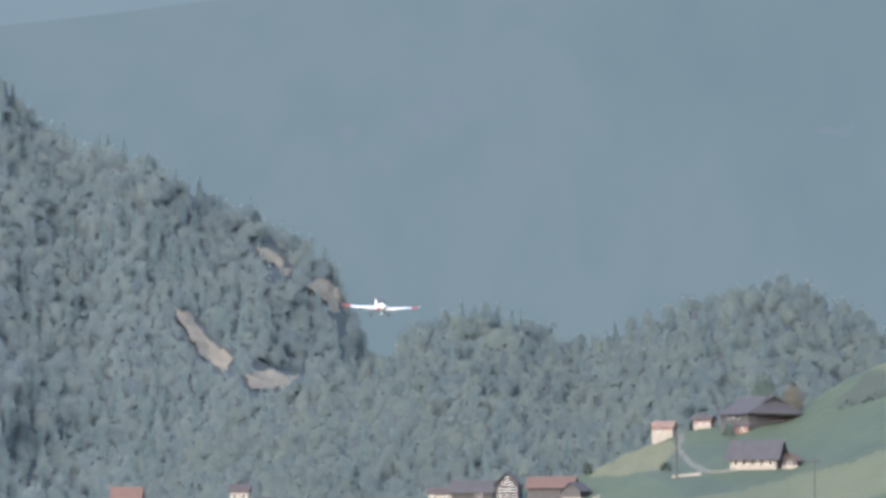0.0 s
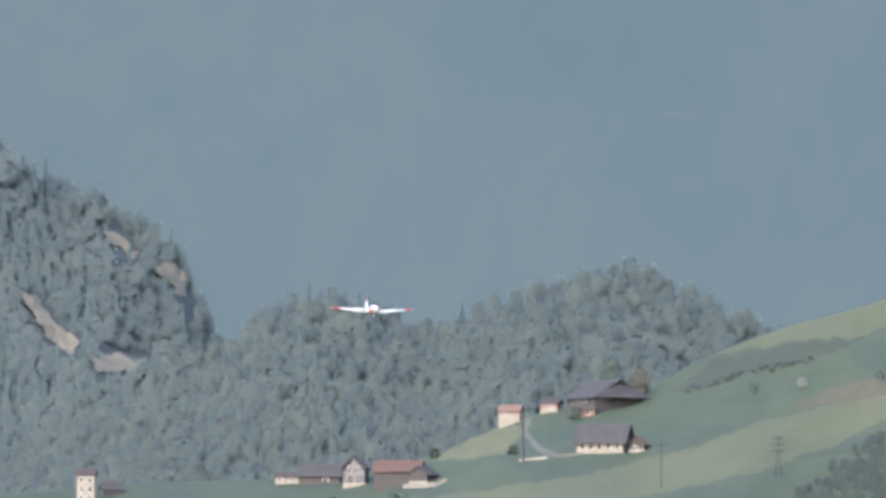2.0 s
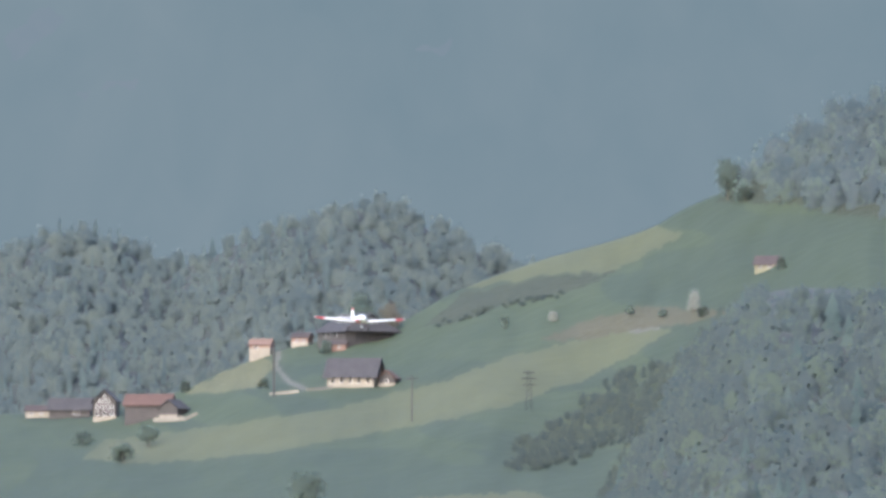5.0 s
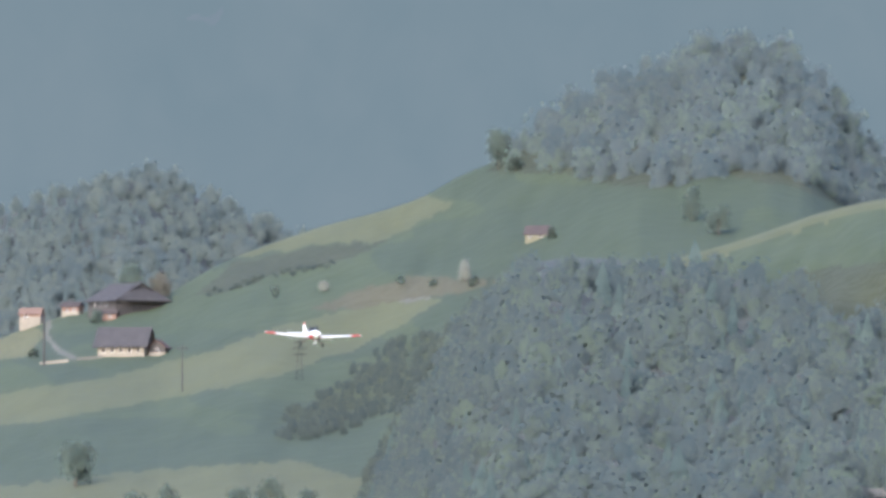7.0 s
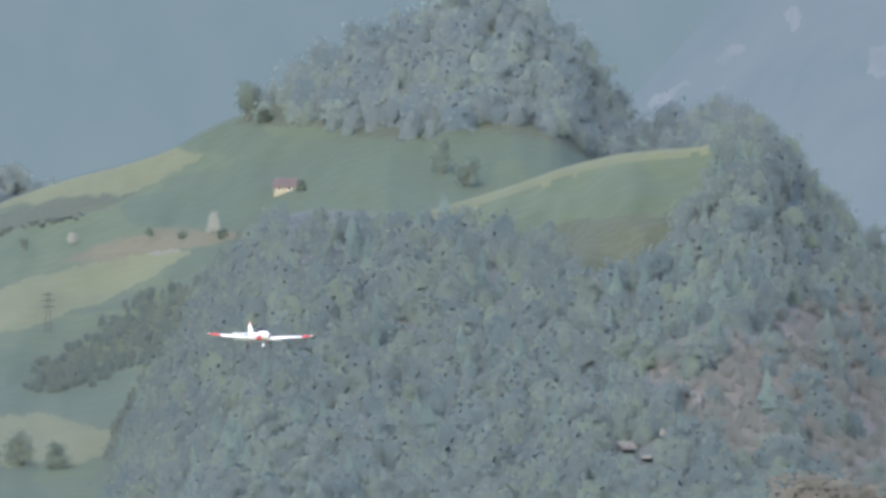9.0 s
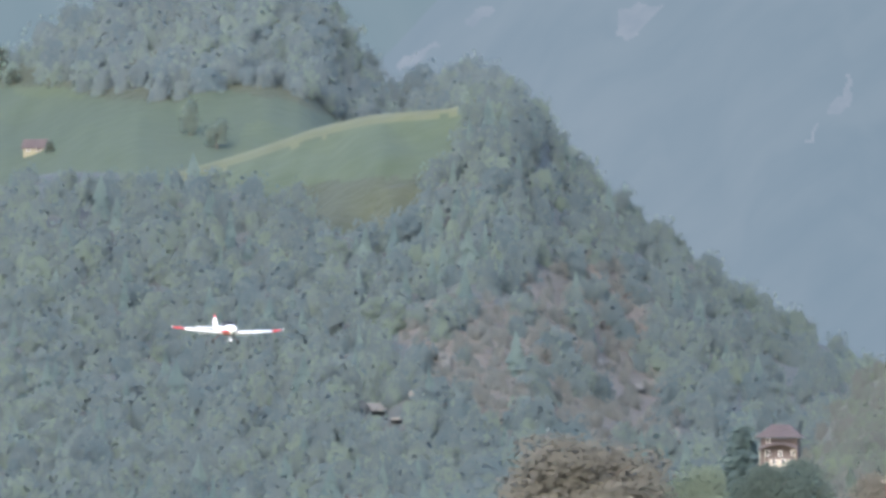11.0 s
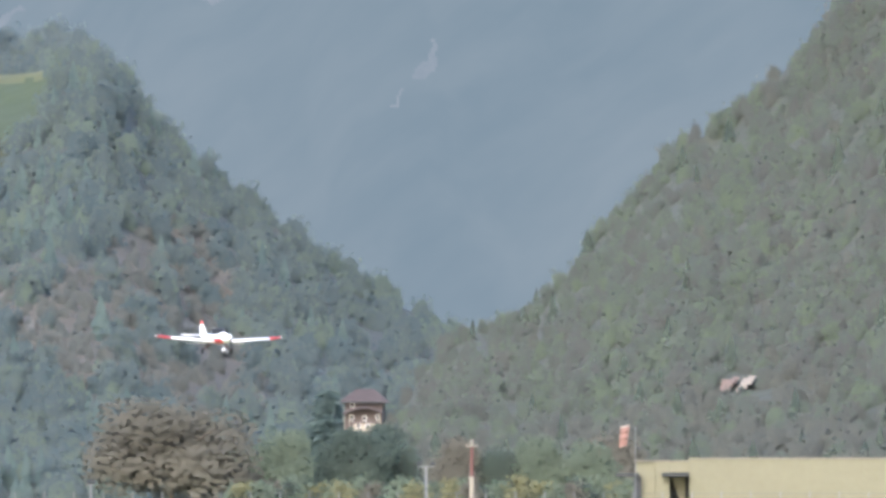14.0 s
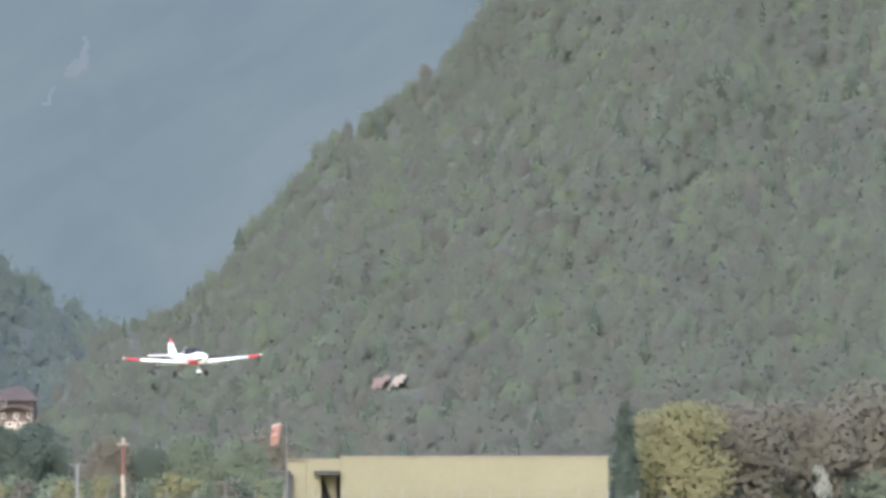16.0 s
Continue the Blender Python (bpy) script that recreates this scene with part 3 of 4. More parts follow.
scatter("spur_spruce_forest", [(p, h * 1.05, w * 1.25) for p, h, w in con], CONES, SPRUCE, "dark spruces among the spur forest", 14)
right_spots = wood(HILL_RIGHT, 3400, 4990, 23, 17, lambda u, v: 350 < v < 1270 and not inside([(3985, 1142), (3995, 1120), (4040, 1080), (4090, 1085), (4100, 1142)], u, v), 6.8, 15)
con, dec = split(right_spots, lambda p: patchy(p) * 0.35, 16)
brown, dec = split(dec, lambda p: 0.08 + 0.6 * max(0.0, min(1.0, (20 - p.z) / 16 + 1.2 * noise.noise((p.x / 45.0, p.y / 60.0, p.z / 30.0)))), 26)
scatter("near_budding_forest", brown, FINE, LEAF_BUD, "grey-brown budding trees low on the near hillside", 27)
scatter("near_broadleaf_forest", dec, FINE, LEAF_NEAR, "young yellow-green broadleaf forest on the near hillside", 17)
scatter("near_spruce_forest", [(p, h * 1.1, w * 1.5) for p, h, w in con], CONES, BUSH, "few dark spruces on the near hillside", 18)


# ---- the aeroplane ----
def wing_section(x, y, z, chord, thick, sweep=0.0):
    shape = [(0.0, 0.0), (0.06, 0.5), (0.25, 0.9), (0.5, 0.75), (0.8, 0.3), (1.0, 0.03), (0.8, -0.1), (0.5, -0.3), (0.25, -0.42), (0.06, -0.3)]
    return [(x, y + sweep + c * chord, z + k * thick) for c, k in shape]


def aeroplane():
    """A low-wing two-seater, nose along -y, with its wheels below."""
    plane = empty("aeroplane", Matrix.Identity(4), "small white low-wing aeroplane with red wingtips, flying with its wheels down", "aeroplane")
    body = [ring(0, -2.35, -0.04, 0.15, 0.15), ring(0, -2.2, -0.03, 0.29, 0.27), ring(0, -1.8, -0.02, 0.39, 0.35), ring(0, -1.2, 0.0, 0.46, 0.39), ring(0, -0.4, 0.0, 0.49, 0.40),
            ring(0, 0.6, 0.02, 0.45, 0.37), ring(0, 1.6, 0.07, 0.30, 0.28), ring(0, 2.8, 0.13, 0.16, 0.19), ring(0, 3.75, 0.18, 0.06, 0.11)]
    fuselage = part("fuselage", loft(body), PAINT_WHITE, plane, "white gloss fuselage", True)
    stripe = [ring(0, -1.9, -0.15, 0.36, 0.17), ring(0, -1.7, -0.13, 0.415, 0.22), ring(0, -1.3, -0.13, 0.48, 0.27), ring(0, -0.5, -0.14, 0.515, 0.27), ring(0, 0.3, -0.14, 0.495, 0.20), ring(0, 1.2, -0.08, 0.375, 0.10)]
    part("belly_stripe", loft(stripe), PAINT_RED, fuselage, "red belly stripe", True)
    for side in (-1, 1):
        bm = bmesh.new()
        bmesh.ops.create_uvsphere(bm, u_segments=10, v_segments=6, radius=0.11, matrix=pose(side * 0.17, -2.25, -0.03) @ Matrix.Diagonal((1.1, 0.5, 0.6, 1)))
        part("air_intake", bm, RUBBER, fuselage, "dark air intake", True)
    hood = [ring(0, -1.25, 0.34, 0.20, 0.07), ring(0, -0.9, 0.38, 0.41, 0.19), ring(0, -0.4, 0.40, 0.45, 0.29), ring(0, 0.2, 0.40, 0.43, 0.29), ring(0, 0.8, 0.37, 0.31, 0.20), ring(0, 1.3, 0.30, 0.12, 0.07)]
    canopy = part("canopy", loft(hood), CANOPY, plane, "dark tinted bubble canopy", True)
    part("canopy_frame", loft([ring(0, 0.22, 0.40, 0.435, 0.295), ring(0, 0.30, 0.40, 0.425, 0.29)]), PAINT_WHITE, canopy)
    for side in (-1, 1):
        secs = [(0.45, -0.75, -0.26, 1.45, 0.17, 0.0), (2.0, -0.70, -0.14, 1.30, 0.15, 0.0), (3.45, -0.66, -0.02, 1.12, 0.12, 0.0)]
        wing = part("wing", loft([wing_section(side * x, y, z, c, t) for x, y, z, c, t, s in secs]), PAINT_WHITE, plane, "white tapered wing", True)
        tip = [(3.45, -0.665, -0.02, 1.13, 0.125, 0.0), (3.85, -0.62, 0.02, 1.02, 0.11, 0.0), (4.15, -0.48, 0.07, 0.80, 0.09, 0.0), (4.32, -0.25, 0.11, 0.45, 0.05, 0.0)]
        part("wing_tip", loft([wing_section(side * x, y, z, c, t) for x, y, z, c, t, s in tip]), PAINT_RED, wing, "red upturned wing tip", True)
        bm = bmesh.new()
        bmesh.ops.create_uvsphere(bm, u_segments=8, v_segments=6, radius=0.06, matrix=pose(side * 4.36, -0.2, 0.12))
        part("position_light", bm, PAINT_WHITE, wing, "small pale position light", True)
        part("flap", block(side * 0.6 if side > 0 else -2.0, 2.0 if side > 0 else -0.6, 0.56, 0.86, -0.335, -0.30, 0.01), PAINT_WHITE, wing, "lowered white flap")
        tail = [wing_section(side * 0.06, 3.05, 0.23, 0.80, 0.08), wing_section(side * 1.42, 3.22, 0.25, 0.55, 0.06), wing_section(side * 1.52, 3.32, 0.25, 0.36, 0.03)]
        part("tailplane", loft(tail), PAINT_WHITE, plane, "white tailplane half", True)
    def blade_ring(w, z, ys):
        return [(w * k, y, z) for k, y in zip((0, 1, 1, 0, -1, -1), (ys[0], ys[1], ys[2], ys[3], ys[2], ys[1]))]
    low, high, peak = blade_ring(0.05, 0.22, (2.35, 2.8, 3.4, 3.6)), blade_ring(0.03, 0.98, (3.12, 3.3, 3.6, 3.72)), blade_ring(0.02, 1.24, (3.36, 3.45, 3.68, 3.8))
    fin_ob = part("fin", loft([low, high]), PAINT_WHITE, plane, "swept white fin")
    part("fin_tip", loft([[(x * 1.1, y, z + 0.003) for x, y, z in high], peak]), PAINT_RED, fin_ob, "red fin tip")
    part("rudder", loft([blade_ring(0.035, 0.16, (3.58, 3.62, 3.8, 3.9)), blade_ring(0.028, 0.98, (3.73, 3.76, 3.9, 3.98))]), PAINT_WHITE, plane)
    # wheels
    def wheel(leg, x, y, z, r, cover=1.0):
        bm = bmesh.new()
        bmesh.ops.create_cone(bm, cap_ends=True, segments=16, radius1=r, radius2=r, depth=0.12, matrix=pose(x, y, z, 0, 90, 0))
        bmesh.ops.bevel(bm, geom=[e for e in bm.edges], offset=0.02, segments=2, affect="EDGES")
        part("tyre", bm, RUBBER, leg, "black tyre", True)
        bm = bmesh.new()
        bmesh.ops.create_uvsphere(bm, u_segments=12, v_segments=8, radius=1.0, matrix=pose(x, y + 0.08, z + 0.07 + 0.06 * (1 - cover)) @ Matrix.Diagonal((0.09 * cover, 0.28 * cover, 0.11 * cover, 1)))
        part("wheel_fairing", bm, PAINT_WHITE, leg, "white wheel fairing", True)
    nose = part("nose_leg", rod((0, -1.2, -0.32), (0, -1.28, -0.80), 0.035), STEEL, plane)
    wheel(nose, 0, -1.30, -0.88, 0.15)
    for side in (-1, 1):
        leg = part("main_leg", rod((side * 0.42, 0.1, -0.30), (side * 0.97, 0.2, -0.80), 0.04, 0.03), MAST_RED, plane, "slim dark red main leg")
        wheel(leg, side * 1.0, 0.2, -0.86, 0.2, 0.7)
    # propeller
    prop = empty("propeller", pose(0, -2.42, -0.02), "", "")
    prop.parent = plane
    part("spinner", loft([ring(0, 0.08, 0, 0.16, 0.16, 12), ring(0, -0.1, 0, 0.12, 0.12, 12), ring(0, -0.24, 0, 0.02, 0.02, 12)]), PAINT_WHITE, prop, "white spinner", True)
    for k in range(2):
        s = 1 if k else -1
        blade = [[(x * s, y * s, z * s) for x, y, z in ((-w, -0.02, zz), (0, -0.035, zz), (w, 0.02, zz), (0, 0.015, zz))] for w, zz in ((0.03, 0.1), (0.065, 0.4), (0.05, 0.7), (0.02, 0.84))]
        part("blade", loft(blade), DARKSTEEL, prop, "dark propeller blade")
    return plane, prop


plane, prop = aeroplane()


# ---- buildings ----
def stand(hill, u, v, turn=0.0, lift=0.0):
    """A pose on the hillside at a bearing and rise, its front turned to the lens and then by turn degrees."""
    p = hill.at(u, v)
    return pose(p.x, p.y, p.z + lift, 0, 0, turn - math.degrees(bearing(u)))


def window(parent, x, y, z, w, hgt, face="-y", shutters=None, rim=0.08):
    """A framed window on a wall that looks along face."""
    turn = {"-y": 0, "x": 90, "-x": -90}[face]
    m = pose(x, y, z, 0, 0, turn)
    def box(*a):
        bm = block(*a)
        bm.transform(m)
        return bm
    f = part("window", box(-w / 2 - rim, w / 2 + rim, -0.06, 0.05, -rim, hgt + rim), PAINT_WHITE, parent, "pale framed window")
    part("pane", box(-w / 2, w / 2, -0.075, -0.061, 0, hgt), GLASS, f)
    if shutters:
        for s in (-1, 1):
            part("shutter", box(s * (w / 2 + 0.35) - 0.25, s * (w / 2 + 0.35) + 0.25, -0.07, -0.01, -0.05, hgt + 0.05), shutters, f)


def gable_walls(w, d, eave, ridge, along):
    """Walls with gables; the ridge runs along x or y."""
    x, y = w / 2, d / 2
    if along == "x":
        prof = [(-y, -3.0), (y, -3.0), (y, eave), (0, ridge), (-y, eave)]
        rings = [[(sx, a, b) for a, b in prof] for sx in (-x, x)]
    else:
        prof = [(-x, -3.0), (x, -3.0), (x, eave), (0, ridge), (-x, eave)]
        rings = [[(a, sy, b) for a, b in prof] for sy in (-y, y)]
    return loft(rings)


def gable_roof(w, d, eave, ridge, along, over=0.8, thick=0.28):
    """Two thick slopes with overhang."""
    half, length = (d / 2, w / 2) if along == "x" else (w / 2, d / 2)
    slope = (ridge - eave) / half
    e, z = half + over, eave - slope * over
    prof = [(-e, z + 0.02), (0, ridge + 0.02), (e, z + 0.02), (e, z + thick), (0, ridge + thick + 0.1), (-e, z + thick)]
    lo = length + over
    return loft([[(s, a, b) if along == "x" else (a, s, b) for a, b in prof] for s in (-lo, lo)])


def building(name, m, w, d, eave, ridge, along, wall, roof, label, windows=(), base=None, chimney=None, over=0.8, category="house", hip=False):
    top = empty(name, m, label, category)
    body = part("wall", gable_walls(w, d, eave, ridge, along), wall, top)
    part("roof", gable_roof(w, d, eave, ridge, along, over), roof, top)
    if hip:
        slab = [(w / 2 - 1.2, 0, ridge + 0.42), (w / 2 + over + 1.5, -d / 2 - over - 0.1, eave - 0.5), (w / 2 + over + 1.5, d / 2 + over + 0.1, eave - 0.5)]
        part("hip_roof", loft([slab, [(x + 0.1, y, z + 0.3) for x, y, z in slab]]), roof, top, "dark hipped roof end")
        for k in range(7):
            y = -d / 2 + 1.5 + (d - 3.0) * k / 6
            part("wall_post", block(w / 2, w / 2 + 0.14, y - 0.12, y + 0.12, -1.0, eave - 0.2), POLEWOOD, body)
    if base:
        hgt, mat_base = base
        part("plinth", block(-w / 2 - 0.06, w / 2 + 0.06, -d / 2 - 0.06, d / 2 + 0.06, -3.2, hgt), mat_base, top)
    for x, z, ww, hh in windows:
        window(body, x, -d / 2 - (0.07 if base and z < base[0] else 0.0), z, ww, hh)
    if chimney:
        cx, cy = chimney
        ch = part("chimney", block(cx - 0.4, cx + 0.4, cy - 0.4, cy + 0.4, ridge - 1.2, ridge + 1.1, 0.03), CONCRETE, top)
        part("chimney_cap", block(cx - 0.5, cx + 0.5, cy - 0.5, cy + 0.5, ridge + 1.1, ridge + 1.25), CONCRETE, ch)
    return top


H = HILL_MEADOW
# small red-roofed barn by the lane
building("field_barn", stand(H, 1175, 767, -12), 6.2, 5.0, 1.7, 3.2, "x", ORANGE, ROOF_ORANGE, "small barn with pale walls and red tiled roof beside a lane", [(-1.2, 0.5, 0.9, 0.7)], (0.8, RENDERED), over=0.4, category="barn")
# big dark farmhouse with low annexes
building("farmhouse", stand(H, 1342, 750, -56), 14.5, 17.0, 2.8, 7.6, "x", TIMBER, ROOF_DARK, "large dark timber farmhouse under a broad weathered roof", [(-4, 1.2, 1.0, 1.1), (-1, 1.2, 1.0, 1.1), (2, 1.2, 1.0, 1.1)], over=1.0, hip=True)
building("annex", stand(H, 1247, 757, -20), 5.2, 4.2, 2.2, 3.3, "x", ORANGE, ROOF_BROWN, "low reddish annex beside the dark farmhouse", [(-1, 0.7, 0.8, 0.8), (1.2, 0.7, 0.8, 0.8)], (0.8, RENDERED), over=0.4)
building("annex", stand(H, 1313, 766, -10), 4.2, 3.2, 1.6, 2.4, "x", ORANGE, ROOF_BROWN, "tiny reddish lean-to before the dark farmhouse", [(0.2, 0.5, 0.8, 0.7)], over=0.3)
# white-walled farmhouse
building("farmhouse", stand(H, 1340, 829, -14), 13.2, 10.0, 3.0, 7.4, "x", TIMBER, ROOF_DARK, "white-walled farmhouse with a steep dark roof and window row", [(-5.0, 0.7, 1.1, 1.3), (-2.5, 0.7, 1.1, 1.3), (0.0, 0.7, 1.1, 1.3), (2.5, 0.7, 1.1, 1.3), (5.0, 0.7, 1.1, 1.3)], (2.15, RENDERED), over=1.25)
building("annex", stand(H, 1400, 829, -14), 4.6, 4.6, 2.2, 4.0, "y", TIMBER, ROOF_RED, "wooden annex with a reddish roof on the white farmhouse", [(0, 0.7, 1.0, 0.9)], (0.7, RENDERED), over=0.7)
# hamlet
building("chalet", stand(H, 901, 888, -8), 6.6, 8.0, 5.2, 8.2, "y", TIMBER, ROOF_DARK, "dark timber chalet with rows of pale windows", [(-2.2, 0.9, 0.9, 1.0), (0, 0.9, 0.9, 1.0), (2.2, 0.9, 0.9, 1.0), (-2.2, 2.9, 0.8, 0.9), (-0.7, 2.9, 0.8, 0.9), (0.8, 2.9, 0.8, 0.9), (2.2, 2.9, 0.8, 0.9), (-1.2, 4.7, 0.7, 0.8), (0, 4.7, 0.7, 0.8), (1.2, 4.7, 0.7, 0.8), (0, 6.3, 0.6, 0.6)], (0.6, RENDERED), over=0.7)
building("barn", stand(H, 978, 885, -12), 13.0, 9.0, 3.6, 6.4, "x", TIMBER, ROOF_RED, "dark barn with a long red tiled roof beside the chalet", [], over=0.7, category="barn")
building("barn", stand(H, 1020, 885, -30), 6.0, 6.0, 2.6, 4.8, "y", TIMBER, ROOF_DARK, "small dark shed at the end of the red-roofed barn", [], (0.7, RENDERED), over=0.6, category="barn")
building("shed", stand(H, 838, 884, -6), 12.0, 7.0, 2.2, 5.2, "x", TIMBER, ROOF_DARK, "low dark-roofed shed in the hamlet", [(2.0, 0.6, 1.6, 0.9)], over=0.7, category="barn")
building("shed", stand(H, 782, 884, -6), 7.5, 5.0, 1.6, 3.0, "x", RENDERED, ROOF_BROWN, "low pale shed at the edge of the hamlet", [(-2, 0.4, 0.9, 0.7), (1.0, 0.4, 0.9, 0.7)], over=0.4, category="barn")
# houses lower down on the slope
building("tower_house", stand(H, 425, 921, -6), 5.2, 5.2, 8.4, 9.9, "x", RENDERED, ROOF_BROWN, "tall narrow white house with a brown roof", [(-1.3, 6.2, 0.9, 1.1), (1.3, 6.2, 0.9, 1.1), (-1.3, 3.6, 0.9, 1.1), (1.3, 3.6, 0.9, 1.1), (-1.3, 1.2, 0.9, 1.1), (1.3, 1.2, 0.9, 1.1)], over=0.5)
building("shed", stand(H, 470, 905, 10), 6.0, 5.0, 1.6, 3.6, "x", TIMBER, ROOF_DARK, "low dark shed beside the white house", [], over=0.5, category="barn")
building("house", stand(H, 226, 925, -8), 8.5, 8.0, 5.6, 10.0, "x", RENDERED, ROOF_RED, "pale house with a red tiled roof among trees", [(-1.6, 1.2, 0.9, 1.0), (1.6, 1.2, 0.9, 1.0)], over=0.6)
# hut under the hilltop wood
building("field_hut", stand(H, 2070, 622, -15, -0.7), 6.2, 4.6, 1.9, 3.9, "x", CREAM, ROOF_BROWN, "small pale hut with a brown roof on the meadow", [(-1.6, 0.8, 0.9, 1.2), (1.4, 0.8, 0.9, 1.2)], over=0.5, category="hut")


def wall_run(hill, u0, v0, u1, v1, hgt, label, material=RENDERED):
    p, q = hill.at(u0, v0), hill.at(u1, v1)
    d = q - p
    bm = block(-d.length / 2, d.length / 2, -0.25, 0.25, -1.0, hgt, 0.05)
    ob = part("retaining_wall", bm, material)
    ob.matrix_basis = Matrix.Translation((p + q) / 2) @ Matrix.Rotation(math.atan2(d.y, d.x), 4, "Z") @ Matrix.Rotation(-math.atan2(d.z, math.hypot(d.x, d.y)), 4, "Y")
    return tagged(ob, label, "wall")


wall_run(H, 1190, 846, 1240, 841, 0.7, "low white retaining wall on the meadow")
wall_run(H, 985, 893, 1040, 890, 1.0, "pale wall along the foot of the barn")
wall_run(H, 1040, 891, 1062, 880, 0.8, "short pale wall rising beside the barn")
wall_run(H, 1255, 838, 1300, 834, 0.7, "low grey stone wall below the farmhouse", STONE)


# ---- poles on the slope ----
def wooden_pole(m, hgt, label, arm=0.0, thick=0.2):
    top = empty("power_pole", m, label, "pole", "power poles on the meadow")
    part("shaft", rod((0, 0, -1), (0, 0, hgt), thick, thick * 0.75), POLEWOOD, top)
    if arm:
        part("cross_arm", block(-arm, arm, -0.12, 0.12, hgt - 1.2, hgt - 0.95), POLEWOOD, top)
        for s in (-1, 0, 1):
            part("insulator", rod((s * arm * 0.85, 0, hgt - 0.95), (s * arm * 0.85, 0, hgt - 0.6), 0.1, 0.07), POLEWOOD, top)
    return top


wooden_pole(stand(H, 1197, 848), 14.5, "thick dark wooden power pole beside the lane", thick=0.34)
wooden_pole(stand(H, 1441, 893), 12.5, "dark wooden power pole with a cross arm", 1.5)


def lattice_pylon(m, hgt):
    top = empty("lattice_pylon", m, "slender grey lattice pylon on the meadow", "pylon")
    b, t = 0.9, 0.25
    for sx in (-1, 1):
        for sy in (-1, 1):
            part("leg", rod((sx * b, sy * b, -1), (sx * t, sy * t, hgt), 0.08, 0.06, 6), PYLON, top)
    for k in range(7):
        z0, z1 = hgt * k / 7, hgt * (k + 1) / 7
        w0, w1 = b + (t - b) * k / 7, b + (t - b) * (k + 1) / 7
        for sy in (-1, 1):
            part("brace", rod((-w0, sy * w0, z0), (w1, sy * w1, z1), 0.04, 0.04, 5), PYLON, top)
    for z, w in ((hgt * 0.62, 1.7), (hgt * 0.78, 1.9), (hgt * 0.93, 1.5)):
        part("cross_arm", block(-w, w, -0.1, 0.1, z, z + 0.2), PYLON, top)
    return top


lattice_pylon(stand(H, 1648, 872), 10.5)


# ---- single trees ----
def conifer_crown(rng, sprays=700):
    """A slim conifer of drooping sprays round a dark core."""
    pts, tris, ways = (list(k) for k in spruce_crown(rng, 14, 9))
    for i in range(sprays):
        z, a = rng.uniform(0.03, 1.0) ** 0.9, rng.uniform(0, 6.283)
        rad = (0.19 * (1 - z) ** 0.6 + 0.01) * rng.uniform(0.8, 1.35) * (1 + 0.18 * math.sin(3 * a + 9 * z))
        p = np.array([math.cos(a) * rad, math.sin(a) * rad, z])
        out = np.array([math.cos(a), math.sin(a), -0.3])
        side = np.array([-math.sin(a), math.cos(a), rng.uniform(-0.4, 0.4)])
        w, k = rng.uniform(0.02, 0.045), len(pts)
        pts += [p - side * w, p + side * w, p + out * w * 2.2]
        ways += [np.array([math.cos(a), math.sin(a), 0.5]) + rng.normal(size=3) * 0.3] * 3
        tris.append((k, k + 1, k + 2))
    ways = np.array(ways)
    return np.array(pts) * np.array([0.8, 0.8, 1]), np.array(tris), ways / np.linalg.norm(ways, axis=1)[:, None]


def crown_mesh(name, seed, leaves, leaf, material, kind="broad", low=0.24):
    g = np.random.default_rng(seed)
    if kind != "broad":
        pts, tris, ways = conifer_crown(g)
    elif leaves > 2000:
        pts, tris, ways = leafy_crown(g, leaves, leaf, 26, -0.09, low, 0.75, (22, 14))
    else:
        pts, tris, ways = leafy_crown(g, leaves, leaf, 22, 0.0, low, 0.15)
    return tri_mesh(name, pts, tris, ways * 0.5 + np.array([-0.15, -0.5, 0.3]), material)


def single_tree(m, hgt, wide, material, label, seed, leaves=1300, leaf=0.11, kind="broad", name="tree", limbs=6, group="", low=0.24):
    """Trunk with limbs and a crown of many leaf clumps."""
    top = empty(name, m, label, "tree", group)
    bm = rod((0, 0, -0.6), (0, 0, hgt * 0.62), hgt * 0.028, hgt * 0.012, 7)
    g = np.random.default_rng(seed + 1000)
    for k in range(limbs if kind == "broad" else 0):
        a, z = g.uniform(0, 6.283), hgt * g.uniform(0.22, 0.5)
        rod((0, 0, z), (math.cos(a) * hgt * 0.3 * wide, math.sin(a) * hgt * 0.3 * wide, z + hgt * g.uniform(0.18, 0.34)), hgt * 0.008, hgt * 0.003, 5, bm)
    part("trunk", bm, BARK, top)
    crown = new("crown", crown_mesh("crown", seed, leaves, leaf, material, kind, low))
    crown.parent = top
    crown.scale = (hgt * wide, hgt * wide, hgt)
    return top


